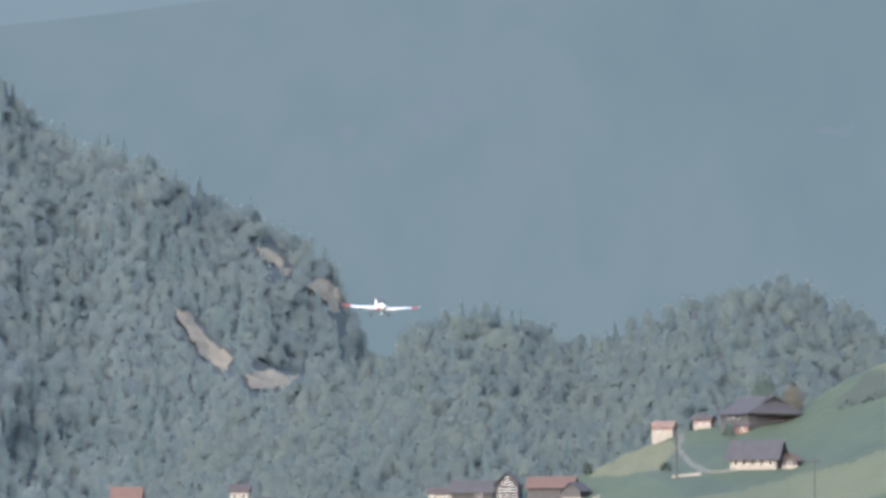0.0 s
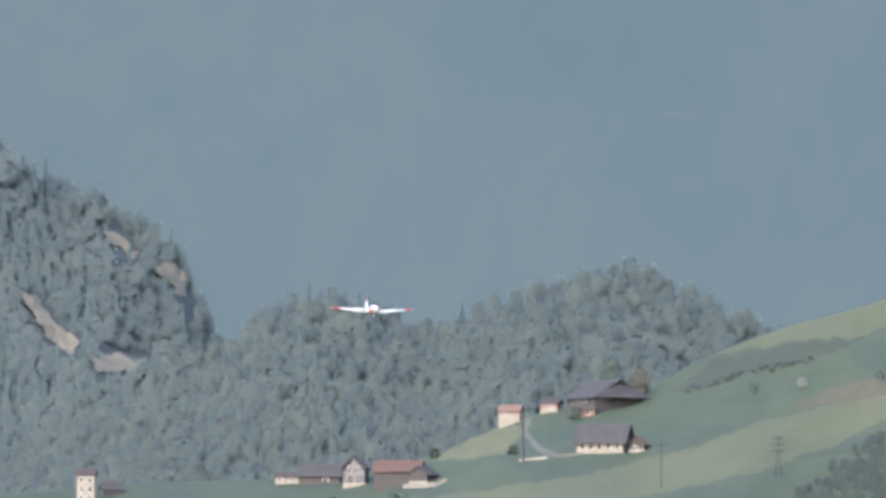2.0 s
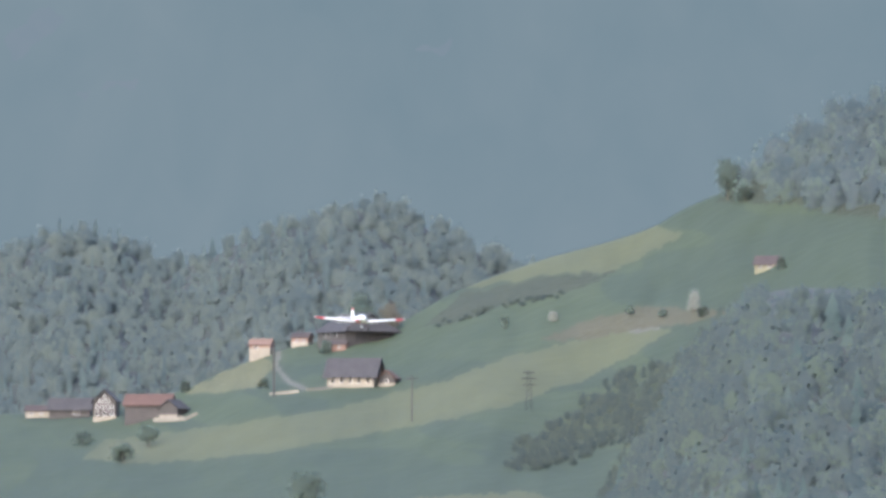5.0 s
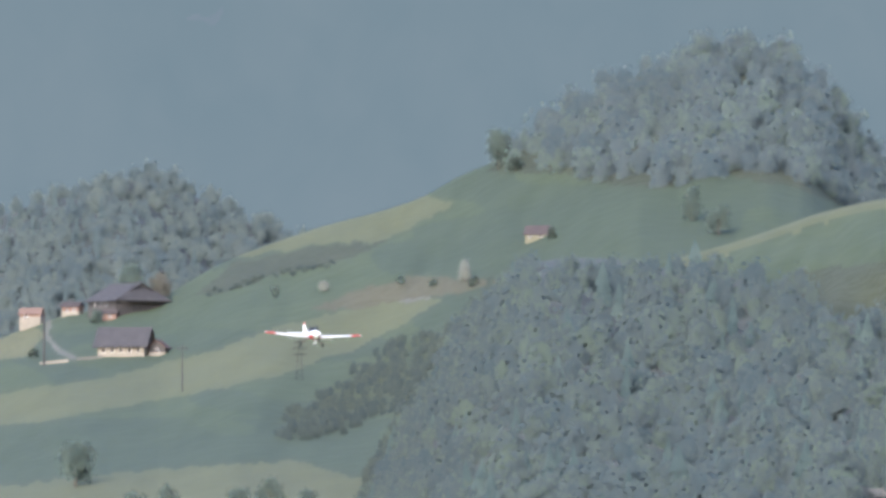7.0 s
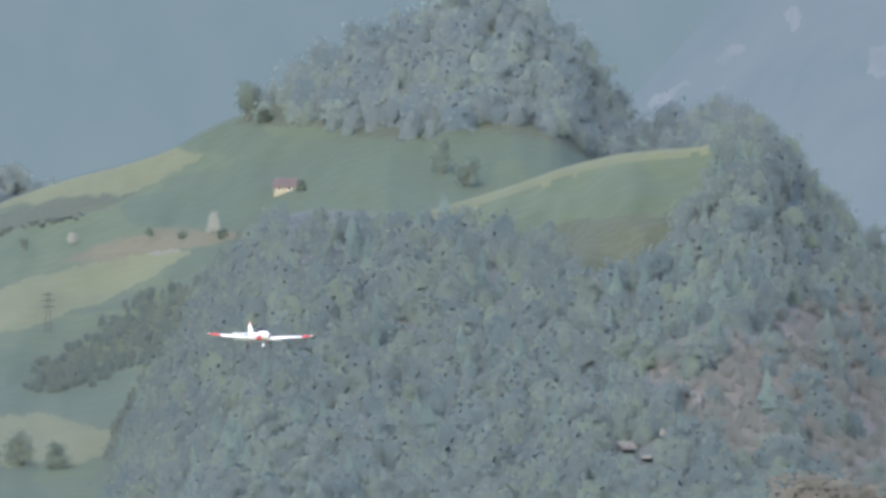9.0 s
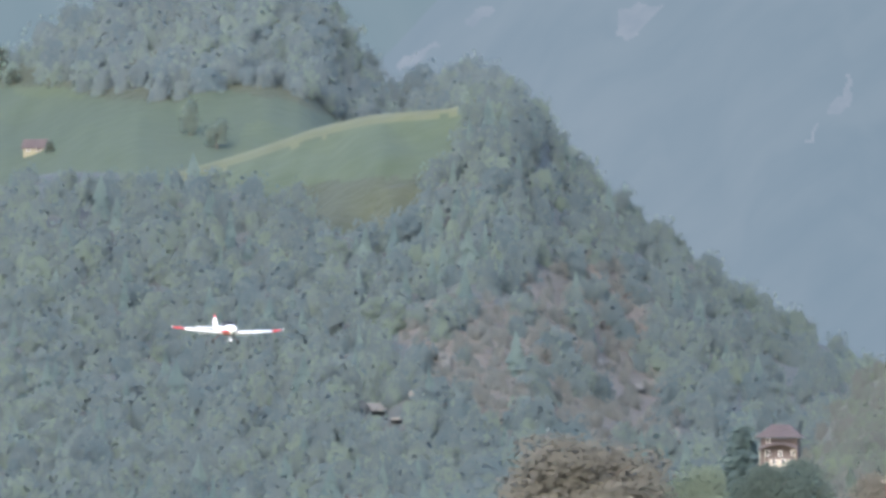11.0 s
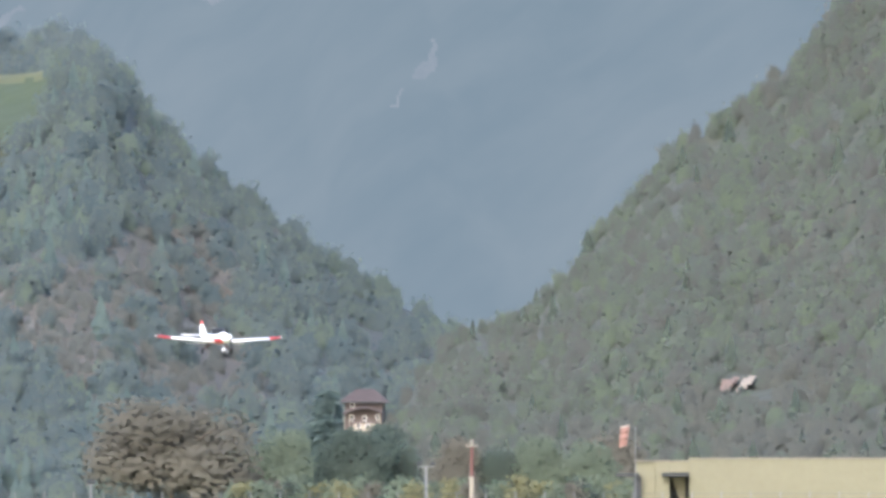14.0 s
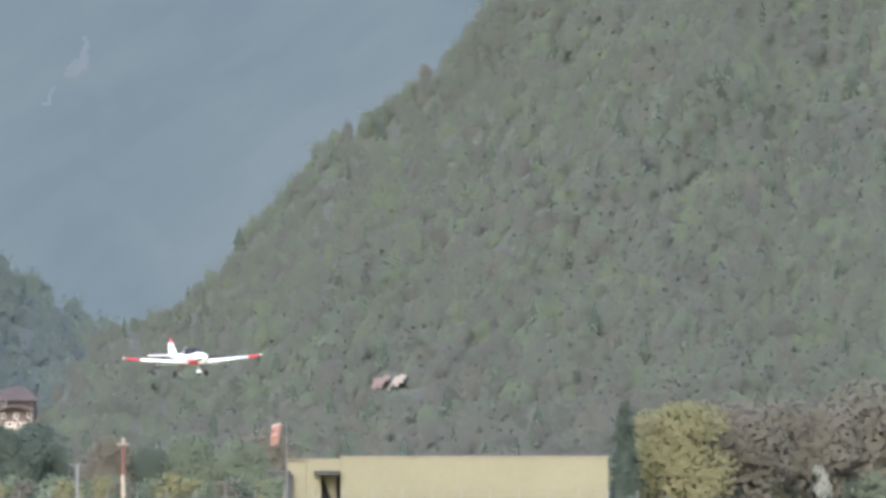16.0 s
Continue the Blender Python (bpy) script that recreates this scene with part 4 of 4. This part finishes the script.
ORCHARD = "trees standing on the meadow"
TREES_HIGH = [
    (1940, 698, 6.6, 0.75, BLOSSOM, "cherry tree in white blossom on the meadow"),
    (1955, 708, 3.2, 1.3, BUSH, "dark round bush under the blossoming tree"),
    (1605, 728, 4.4, 0.8, ORCHARD_LEAF, "small dark fruit tree on the meadow"),
    (1690, 716, 3.6, 1.1, BLOSSOM, "pale fruit tree coming into bloom"),
    (1827, 705, 3.0, 1.1, ORCHARD_LEAF, "small dark fruit tree on the brown field"),
    (1885, 708, 2.6, 1.4, ORCHARD_LEAF, "low dark bush on the brown field"),
    (1402, 733, 9.5, 0.85, BARE, "round pale brown tree behind the farmhouse"),
    (1350, 742, 14.0, 0.8, ORCHARD_LEAF, "round fresh green tree behind the farmhouse"),
    (1290, 772, 4.2, 1.35, ORCHARD_LEAF, "leafy green tree before the farmhouse"),
    (1040, 842, 4.0, 1.1, BUSH, "dark leafy tree on the edge of the meadow"),
    (1178, 836, 3.4, 1.3, BUSH, "dark bushes beside the lane"),
    (2342, 592, 10.5, 0.75, ORCHARD_LEAF, "pale budding tree below the hilltop wood"),
    (2390, 616, 9.0, 1.0, ORCHARD_LEAF, "grey-green tree below the hilltop wood"),
    (2000, 500, 13.0, 0.85, ORCHARD_LEAF, "lone leafy tree at the wood's edge"),
    (2030, 503, 5.0, 1.3, BUSH, "low dark bush at the wood's edge"),
    (2095, 625, 4.0, 0.9, BUSH, "dark bush beside the hut"),
]
TREES_LOW = [
    (976, 938, 7.0, 1.10, ORCHARD_LEAF, "slender fruit tree below the barn"),
    (930, 965, 6.5, 1.34, ORCHARD_LEAF, "grey-green tree on the lower meadow"),
    (858, 935, 4.5, 1.71, ORCHARD_LEAF, "broad dark bush on the lower meadow"),
    (560, 960, 7.0, 1.46, ORCHARD_LEAF, "dark leafy tree at the meadow's foot"),
    (610, 965, 5.5, 1.83, ORCHARD_LEAF, "dark bush at the meadow's foot"),
    (1253, 1062, 12.0, 1.04, ORCHARD_LEAF, "dark leafy tree casting a long shadow on the meadow"),
    (1358, 1133, 9.4, 0.95, ORCHARD_LEAF, "blue-green tree on the low meadow"),
    (1418, 1108, 7.6, 0.95, ORCHARD_LEAF, "blue-green tree on the low meadow"),
    (1500, 1128, 4.6, 1.2, ORCHARD_LEAF, "low blue-green bush on the low meadow"),
    (1538, 1113, 7.4, 1.0, ORCHARD_LEAF, "blue-green tree on the low meadow"),
    (1598, 1108, 9.2, 0.9, ORCHARD_LEAF, "tall leafy tree on the low meadow"),
    (1663, 1115, 7.2, 1.2, ORCHARD_LEAF, "blue-green tree on the low meadow"),
    (1512, 1134, 3.0, 1.6, BUSH, "dark bush among the low meadow's trees"),
]
for i, (u, v, hgt, wide, mt, lab) in enumerate(TREES_HIGH + TREES_LOW):
    single_tree(stand(H, u, v), hgt, wide, mt, lab, 40 + i, 1500, 0.10, group=ORCHARD, low=0.14)

# ---- rocks ----
def outcrop(hill, poly, material, label, ahead=7.0):
    """A craggy rock face that stands out of the slope within an outline."""
    us, vs = [p[0] for p in poly], [p[1] for p in poly]
    step, grid, bm = 4.0, {}, bmesh.new()
    for i, u in enumerate(np.arange(min(us) - 12, max(us) + 12, step)):
        for j, v in enumerate(np.arange(min(vs) - 12, max(vs) + 12, step)):
            if rough_inside(poly, u, v, 10):
                p = hill.at(u, v)
                out = min(1.0, (max(vs) + 8 - v) / (0.6 * (max(vs) - min(vs)) + 8))
                crag = out * (ahead + 1.5) - 1.5 + 1.6 * noise.fractal((u / 14.0, v / 11.0, 6.0), 1.0, 2.0, 4)
                back = Vector((p.x, p.y, 0)).normalized()
                grid[i, j] = bm.verts.new(p - back * crag + Vector((0, 0, 1.2 * out)))
    for (i, j), a in grid.items():
        q = [grid.get(k) for k in ((i + 1, j), (i + 1, j + 1), (i, j + 1))]
        if all(q):
            bm.faces.new((a, *q))
    if not bm.faces:
        bm.free()
        return None
    deep = bmesh.ops.extrude_face_region(bm, geom=list(bm.faces))
    for w in deep["geom"]:
        if isinstance(w, bmesh.types.BMVert):
            w.co += Vector((w.co.x, w.co.y, 0)).normalized() * (ahead + 4)
    return tagged(part("rock_face", bm, material), label, "rock", "bare rock faces on the slopes")


for poly in CLIFFS:
    outcrop(HILL_LEFT, poly, ROCK, "pale limestone cliff among far trees", 3)
for cu, cv, w, hgt in SPUR_ROCKS:
    w, hgt = w * 0.75, hgt * 0.75
    outcrop(HILL_SPUR, [(cu - w, cv - hgt), (cu + w * 0.6, cv - hgt * 0.6), (cu + w, cv + hgt), (cu - w * 0.3, cv + hgt * 0.5)], SPURROCK, "pale rock showing through the steep forest", 1.4)
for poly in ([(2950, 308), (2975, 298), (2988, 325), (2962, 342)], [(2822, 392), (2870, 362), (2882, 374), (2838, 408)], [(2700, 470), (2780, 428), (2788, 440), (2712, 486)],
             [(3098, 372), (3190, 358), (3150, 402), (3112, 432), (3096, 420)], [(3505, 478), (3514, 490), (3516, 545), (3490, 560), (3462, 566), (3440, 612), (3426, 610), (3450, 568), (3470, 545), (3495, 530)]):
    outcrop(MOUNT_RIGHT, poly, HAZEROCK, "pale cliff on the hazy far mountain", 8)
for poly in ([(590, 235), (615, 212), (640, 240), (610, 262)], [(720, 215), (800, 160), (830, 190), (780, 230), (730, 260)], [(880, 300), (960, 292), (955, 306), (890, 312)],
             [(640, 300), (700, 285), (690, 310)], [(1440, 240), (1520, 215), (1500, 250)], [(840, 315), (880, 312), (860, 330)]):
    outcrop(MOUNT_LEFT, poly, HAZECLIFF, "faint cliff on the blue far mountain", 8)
outcrop(HILL_RIGHT, [(4000, 1116), (4012, 1096), (4040, 1088), (4047, 1102), (4030, 1114)], SCARROCK, "reddish rock scar in the near forest", 1.4)
outcrop(HILL_RIGHT, [(4038, 1112), (4050, 1097), (4086, 1090), (4084, 1102), (4062, 1114)], PALEROCK, "bright pale rock scar in the near forest", 1.8)


# ---- airfield ----
def field(u, r, turn=0.0):
    a = bearing(u)
    return pose(r * math.sin(a), r * math.cos(a), 0, 0, 0, turn - math.degrees(a))


def hangar():
    """A long flat-roofed shed with a doorway under a small canopy at its end."""
    s = 830.0 / STEP
    top = empty("hangar", field(4149, 830), "long cream flat-roofed hangar beside the airfield", "hangar")
    x0, x1, hgt = -286 * s, 283 * s, 2.0 + 53 * s
    part("wall", block(x0 + 5.3, x1, 0, 14, 0, hgt, 0.05), CREAM, top, "cream sheet wall")
    part("wall", block(x0, x0 + 2.0, 0.6, 14, 0, hgt - 0.25, 0.05), CREAM, top, "cream end wall")
    part("wall", block(x0 + 2.0, x0 + 3.4, 0.3, 14, 0, hgt - 0.25, 0.03), CREAM, top)
    # shade inside the open doorway is put into this wall's near-black colour
    part("wall", block(x0 + 3.4, x0 + 5.3, 4.0, 14, 0, hgt - 0.25, 0.03), SHADE, top, "dark doorway recess")
    part("wall", block(x0 + 3.4, x0 + 5.3, 0.3, 4.0, hgt - 1.35, hgt - 0.25, 0.03), CREAM, top)
    part("roof_edge", block(x0 + 5.2, x1 + 0.1, -0.12, 14.1, hgt, hgt + 0.09), RENDERED, top, "pale roof edge")
    part("roof_edge", block(x0 - 0.1, x0 + 5.2, 0.2, 14.1, hgt - 0.25, hgt - 0.17), RENDERED, top)
    part("canopy", block(x0 + 2.7, x0 + 5.28, -1.4, 0.29, hgt - 1.75, hgt - 1.37), DARKSTEEL, top, "dark door canopy")
    part("canopy", block(x0 - 1.9, x0 + 0.4, -0.9, 2.0, hgt - 1.75, hgt - 1.40), DARKSTEEL, top, "dark projecting canopy")
    part("post", block(x0 - 0.1, x0 + 0.62, -0.3, 0.59, 0, hgt - 1.76), SHADE, top, "dark post")
    part("door_leaf", loft([[(x0 + 3.42, y, hgt - 1.6), (x0 + 4.9, y, hgt - 1.6), (x0 + 4.9, y, 0.2), (x0 + 4.6, y, 0.2)] for y in (2.0, 2.1)]), CREAM, top)
    for k in range(1, 13):
        x = x0 + 5.3 + (x1 - x0 - 5.3) * k / 13
        part("sheet_joint", block(x - 0.03, x + 0.03, -0.02, -0.002, 0, hgt - 0.05), CREAM, top)
    return top


hangar()


def windsock():
    r = 815.0
    s = r / STEP
    top = empty("windsock", field(3864, r), "faded orange windsock hanging limp on a steel pole", "windsock")
    hgt = 2.0 + 110 * s
    part("pole", rod((0, 0, 0), (0, 0, hgt), 0.06, 0.04), GALV, top)
    part("hoop", rod((-1.0, 0, hgt - 0.1), (0, 0, hgt - 0.05), 0.03), GALV, top)
    drop = [(-0.97, hgt + 0.1, 0.46), (-1.0, hgt - 0.12, 0.45), (-1.08, hgt - 0.75, 0.44), (-1.14, hgt - 1.4, 0.42), (-1.17, hgt - 1.75, 0.40), (-1.19, hgt - 1.95, 0.38)]
    for k, (a, b) in enumerate(zip(drop, drop[1:])):
        def hoop(x, z, rad):
            return [(x + rad * math.cos(q * 0.5236), rad * 0.8 * math.sin(q * 0.5236), z + 0.10 * math.cos(q * 0.5236)) for q in range(12)]
        part("cloth_band", loft([hoop(*a), hoop(*b)]), SOCK_PALE if k == 0 else SOCK, top, "pale cloth band" if k == 0 else "faded orange cloth band", True)
    return top


windsock()


def beacon_mast():
    r = 760.0
    s = r / STEP
    top = empty("beacon_mast", field(3575, r), "red and white banded mast with a lamp platform", "mast")
    hgt = 2.0 + 75 * s
    for k, (z0, z1, mt) in enumerate(((0, 0.9, MAST_RED), (0.9, 3.1, RENDERED), (3.1, hgt - 0.05, MAST_RED))):
        part("mast_band", rod((0, 0, z0), (0, 0, z1), 0.22 if k < 2 else 0.17), mt, top, "painted mast band")
    part("platform", rod((0, 0, hgt - 0.05), (0, 0, hgt + 0.04), 0.55, 0.55, 14), RENDERED, top, "pale round platform")
    for x in (-0.45, -0.15, 0.2, 0.45):
        part("rail_post", rod((x, -0.2, hgt + 0.04), (x, -0.2, hgt + 0.18), 0.05, 0.05, 6), RENDERED, top)
    part("lamp", rod((0, 0, hgt + 0.04), (0, 0, hgt + 0.58), 0.10, 0.15, 10), RENDERED, top, "pale beacon lamp")
    return top


beacon_mast()


def floodlight(u, v, r, label, wide=0.75):
    s = r / STEP
    top = empty("apron_light", field(u, r), label, "lamp", "lights on posts round the apron")
    hgt = 2.0 + (LEVEL - v) * s
    part("post", rod((0, 0, 0), (0, 0, hgt), 0.15, 0.11), GALV, top)
    part("arm", block(-wide, wide, -0.05, 0.05, hgt, hgt + 0.1), GALV, top)
    for sx in (-1, 1):
        bm = block(-0.22, 0.22, -0.2, 0.1, -0.14, 0.14, 0.04)
        bm.transform(pose(sx * (wide - 0.15), 0, hgt + 0.28, -25, 0, 0))
        part("lamp_head", bm, DARKSTEEL, top, "dark lamp head")
    return top


floodlight(3494, 1242, 760, "grey post with two dark floodlights")
floodlight(2632, 1236, 760, "grey post with two dark floodlights")
floodlight(2902, 1274, 780, "short grey post with a small lamp", 0.3)


def fence():
    top = empty("fence", Matrix.Identity(4), "low wire fence along the airfield edge", "fence")
    r, us = 700.0, list(range(2300, 4500, 52))
    pts = [field(u, r).translation for u in us]
    shared = bpy.data.meshes.new("fence_post")
    bm = rod((0, 0, 0), (0, 0, 1.75), 0.05, 0.05, 6)
    bm.to_mesh(shared)
    bm.free()
    shared.materials.append(GALV)
    for p in pts:
        ob = new("fence_post", shared)
        ob.parent, ob.location = top, p
    for z in (0.4, 0.8, 1.2, 1.6):
        bm = bmesh.new()
        for p, q in zip(pts, pts[1:]):
            rod(p + Vector((0, 0, z)), q + Vector((0, 0, z)), 0.012, 0.012, 4, bm)
        part("wire", bm, WIRE, top)
    return top


fence()


def villa():
    r = 1120.0
    s = r / STEP
    p = place(3384, 1175, r)
    top = empty("villa", pose(p.x, p.y, p.z, 0, 0, -14), "brown and white villa with a hipped roof among trees", "house")
    w, eave, e = 66 * s, 48 * s, 0.75
    body = part("wall", block(-w / 2, w / 2, 0, 5, -10, eave, 0.03), VILLA_BROWN, top, "brown timber wall")
    hip = [[(-w / 2 - e, -e, eave), (w / 2 + e, -e, eave), (w / 2 + e, 5 + e, eave), (-w / 2 - e, 5 + e, eave)],
           [(-w * 0.24, 2.2, eave + 24 * s), (w * 0.24, 2.2, eave + 24 * s), (w * 0.24, 2.8, eave + 24 * s), (-w * 0.24, 2.8, eave + 24 * s)]]
    roof = part("roof", loft(hip), ROOF_BROWN, top, "brown hipped roof")
    part("gutter", block(-w / 2 - e, w / 2 + e, -e - 0.08, -e - 0.002, eave - 0.14, eave + 0.05), DARKSTEEL, roof)
    arch = [(-36, 28), (-22, 33), (-6, 38), (8, 38), (24, 33), (34, 29)]
    part("veranda_roof", loft([[(x * s, y, z * s + lift) for x, z in arch] + [(x * s, y, z * s - 0.22 + lift) for x, z in reversed(arch)] for y, lift in ((-1.5, 0.0), (-0.002, 0.25))]), ROOF_BROWN, top, "arched brown veranda roof")
    base = part("plinth", block(-17 * s, 21 * s, -1.4, -0.002, -10, 10 * s, 0.03), RENDERED, top, "white ground-floor wall")
    for x in (-33, -24, 30):
        part("post", block(x * s - 0.055, x * s + 0.055, -1.35, -1.24, -8, 27 * s), RENDERED, top, "white veranda post")
    for x, z, y in ((-21, 17, 0), (2, 16, 0), (25, 18, 0), (-20, 40, 0)):
        window(body, x * s, y, z * s, 0.42, 0.55, rim=0.07)
    for x in (-8, 8):
        window(base, x * s, -1.4, 2 * s, 0.45, 0.5, rim=0.04)
    return top


villa()

# trees and shrubs along the airfield
AIRFIELD_TREES = [
    (3045, 1330, 960, 218, 1.75, BARE, "broad", "broad bare brown tree with a rounded crown", 12000, 0.045),
    (3317, 1195, 1150, 90, 1.3, SPRUCE, "cone", "slim dark conifer beside the villa", 0, 0),
    (3350, 1290, 1000, 134, 0.95, EVERGREEN, "broad", "dark evergreen tree before the villa", 11000, 0.046),
    (3414, 1300, 1000, 146, 0.9, EVERGREEN, "broad", "dark evergreen tree before the villa", 11000, 0.046),
    (3378, 1300, 985, 134, 1.15, EVERGREEN, "broad", "dark evergreen tree before the villa", 11000, 0.046),
    (3445, 1300, 990, 110, 0.9, BUSH, "broad", "dark leafy tree before the villa", 11000, 0.046),
    (3240, 1310, 980, 140, 1.0, FRESH, "broad", "fresh green tree on the airfield edge", 11000, 0.046),
    (3180, 1310, 980, 110, 1.0, FRESH, "broad", "fresh green shrub on the airfield edge", 11000, 0.046),
    (3540, 1310, 1020, 125, 1.0, BARE, "broad", "brown budding tree on the airfield edge", 12000, 0.045),
    (3620, 1310, 1020, 110, 1.1, BUSH, "broad", "dark green shrub on the airfield edge", 11000, 0.046),
    (3690, 1310, 1020, 130, 1.0, FRESH, "broad", "young green tree on the airfield edge", 11000, 0.046),
    (3780, 1310, 1020, 120, 1.1, FRESH, "broad", "young green tree on the airfield edge", 11000, 0.046),
    (3830, 1310, 1040, 140, 1.1, BARE, "broad", "brown budding tree on the airfield edge", 12000, 0.045),
]
HANGAR_TREES = [
    (4462, 1310, 860, 180, 0.85, EVERGREEN, "cone", "dark slim spruce beside the hangar", 0, 0),
    (4550, 1315, 870, 202, 1.2, YELLOW, "broad", "bright yellow-green tree coming into leaf", 11000, 0.046),
    (4640, 1320, 880, 205, 1.35, BARE, "broad", "broad brown bare tree beside the yellow tree", 12000, 0.045),
    (4765, 1320, 890, 210, 1.35, BARE, "broad", "broad brown bare tree", 12000, 0.045),
    (4890, 1320, 900, 240, 1.35, BARE, "broad", "broad brown bare tree", 12000, 0.045),
    (4812, 1310, 820, 85, 0.5, BLOSSOM, "broad", "slim young tree in white blossom", 300, 0.12),
    (2560, 1330, 960, 75, 1.6, BARE, "broad", "low brown treetop over the airfield edge", 12000, 0.045),
    (2340, 1330, 960, 90, 1.4, BARE, "broad", "low brown treetop over the airfield edge", 12000, 0.045),
]
for i, (u, v, r, hgt_steps, wide, mt, kind, lab, leaves, leaf) in enumerate(AIRFIELD_TREES + HANGAR_TREES):
    s = r / STEP
    single_tree(field(u, r), 2.0 + (hgt_steps - (v - LEVEL)) * s, wide, mt, lab, 200 + i, leaves, leaf, kind, low=0.10)
for i in range(48):
    u = (3150 + i * 25 if i < 34 else 4490 + (i - 34) * 32) + random.uniform(-10, 10)
    single_tree(field(u, 900 + random.uniform(-20, 20)), random.uniform(2.6, 4.0), 1.3, (FRESH, YELLOW, BUSH, BARE)[(0, 1, 0, 3, 2, 0, 1)[i % 7]], "low yellow-green shrub along the airfield edge", 300 + i, 420, 0.12, name="shrub", limbs=3, group="shrubs along the airfield")


# ---- movement ----
FLIGHT = [
    (0.0, 669, 541, 1.7), (0.5, 698, 534, 1.7), (1.0, 682, 531, 1.4), (1.5, 660, 536, 1.2), (2.0, 654, 545, 1.2), (2.5, 677, 563, 1.2), (3.0, 644, 561, 1.0), (3.5, 634, 550, 1.0),
    (6.0, 634, 590, 1.4), (6.5, 588, 601, 1.6), (7.0, 549, 590, 1.6), (7.5, 530, 573, 1.4), (8.0, 514, 566, 1.2), (8.5, 505, 583, 1.0), (9.0, 456, 592, 0.8),
    (11.5, 390, 585, 1.6), (12.0, 386, 590, 2.0), (12.5, 372, 600, 2.2), (13.0, 392, 596, 1.6), (13.5, 375, 596, 0.8), (14.0, 382, 596, 0.3),
    (14.5, 431, 600, 0.0), (15.0, 388, 608, -0.8), (15.5, 324, 619, -1.5), (16.0, 335, 632, -1.8),
]


def motions():
    """The aeroplane flies in towards the lens and to the right, its propeller turning."""
    pan = {t: (du, dv) for t, du, dv in PAN}
    rows = []
    for t, x, y, bank in FLIGHT:
        du, dv = pan[t]
        r = 943.0 - 27.3 * t
        p = place(x + du + 4, y + dv + 3, r)
        rows.append((t, Matrix.Translation(p) @ pose(0, 0, 0, 0.0, bank, 9.0)))
    walk(plane, rows)
    walk(prop, [(k * 0.1, pose(0, -2.42, -0.02, 0, (k * 77) % 360, 0)) for k in range(161)])


motions()
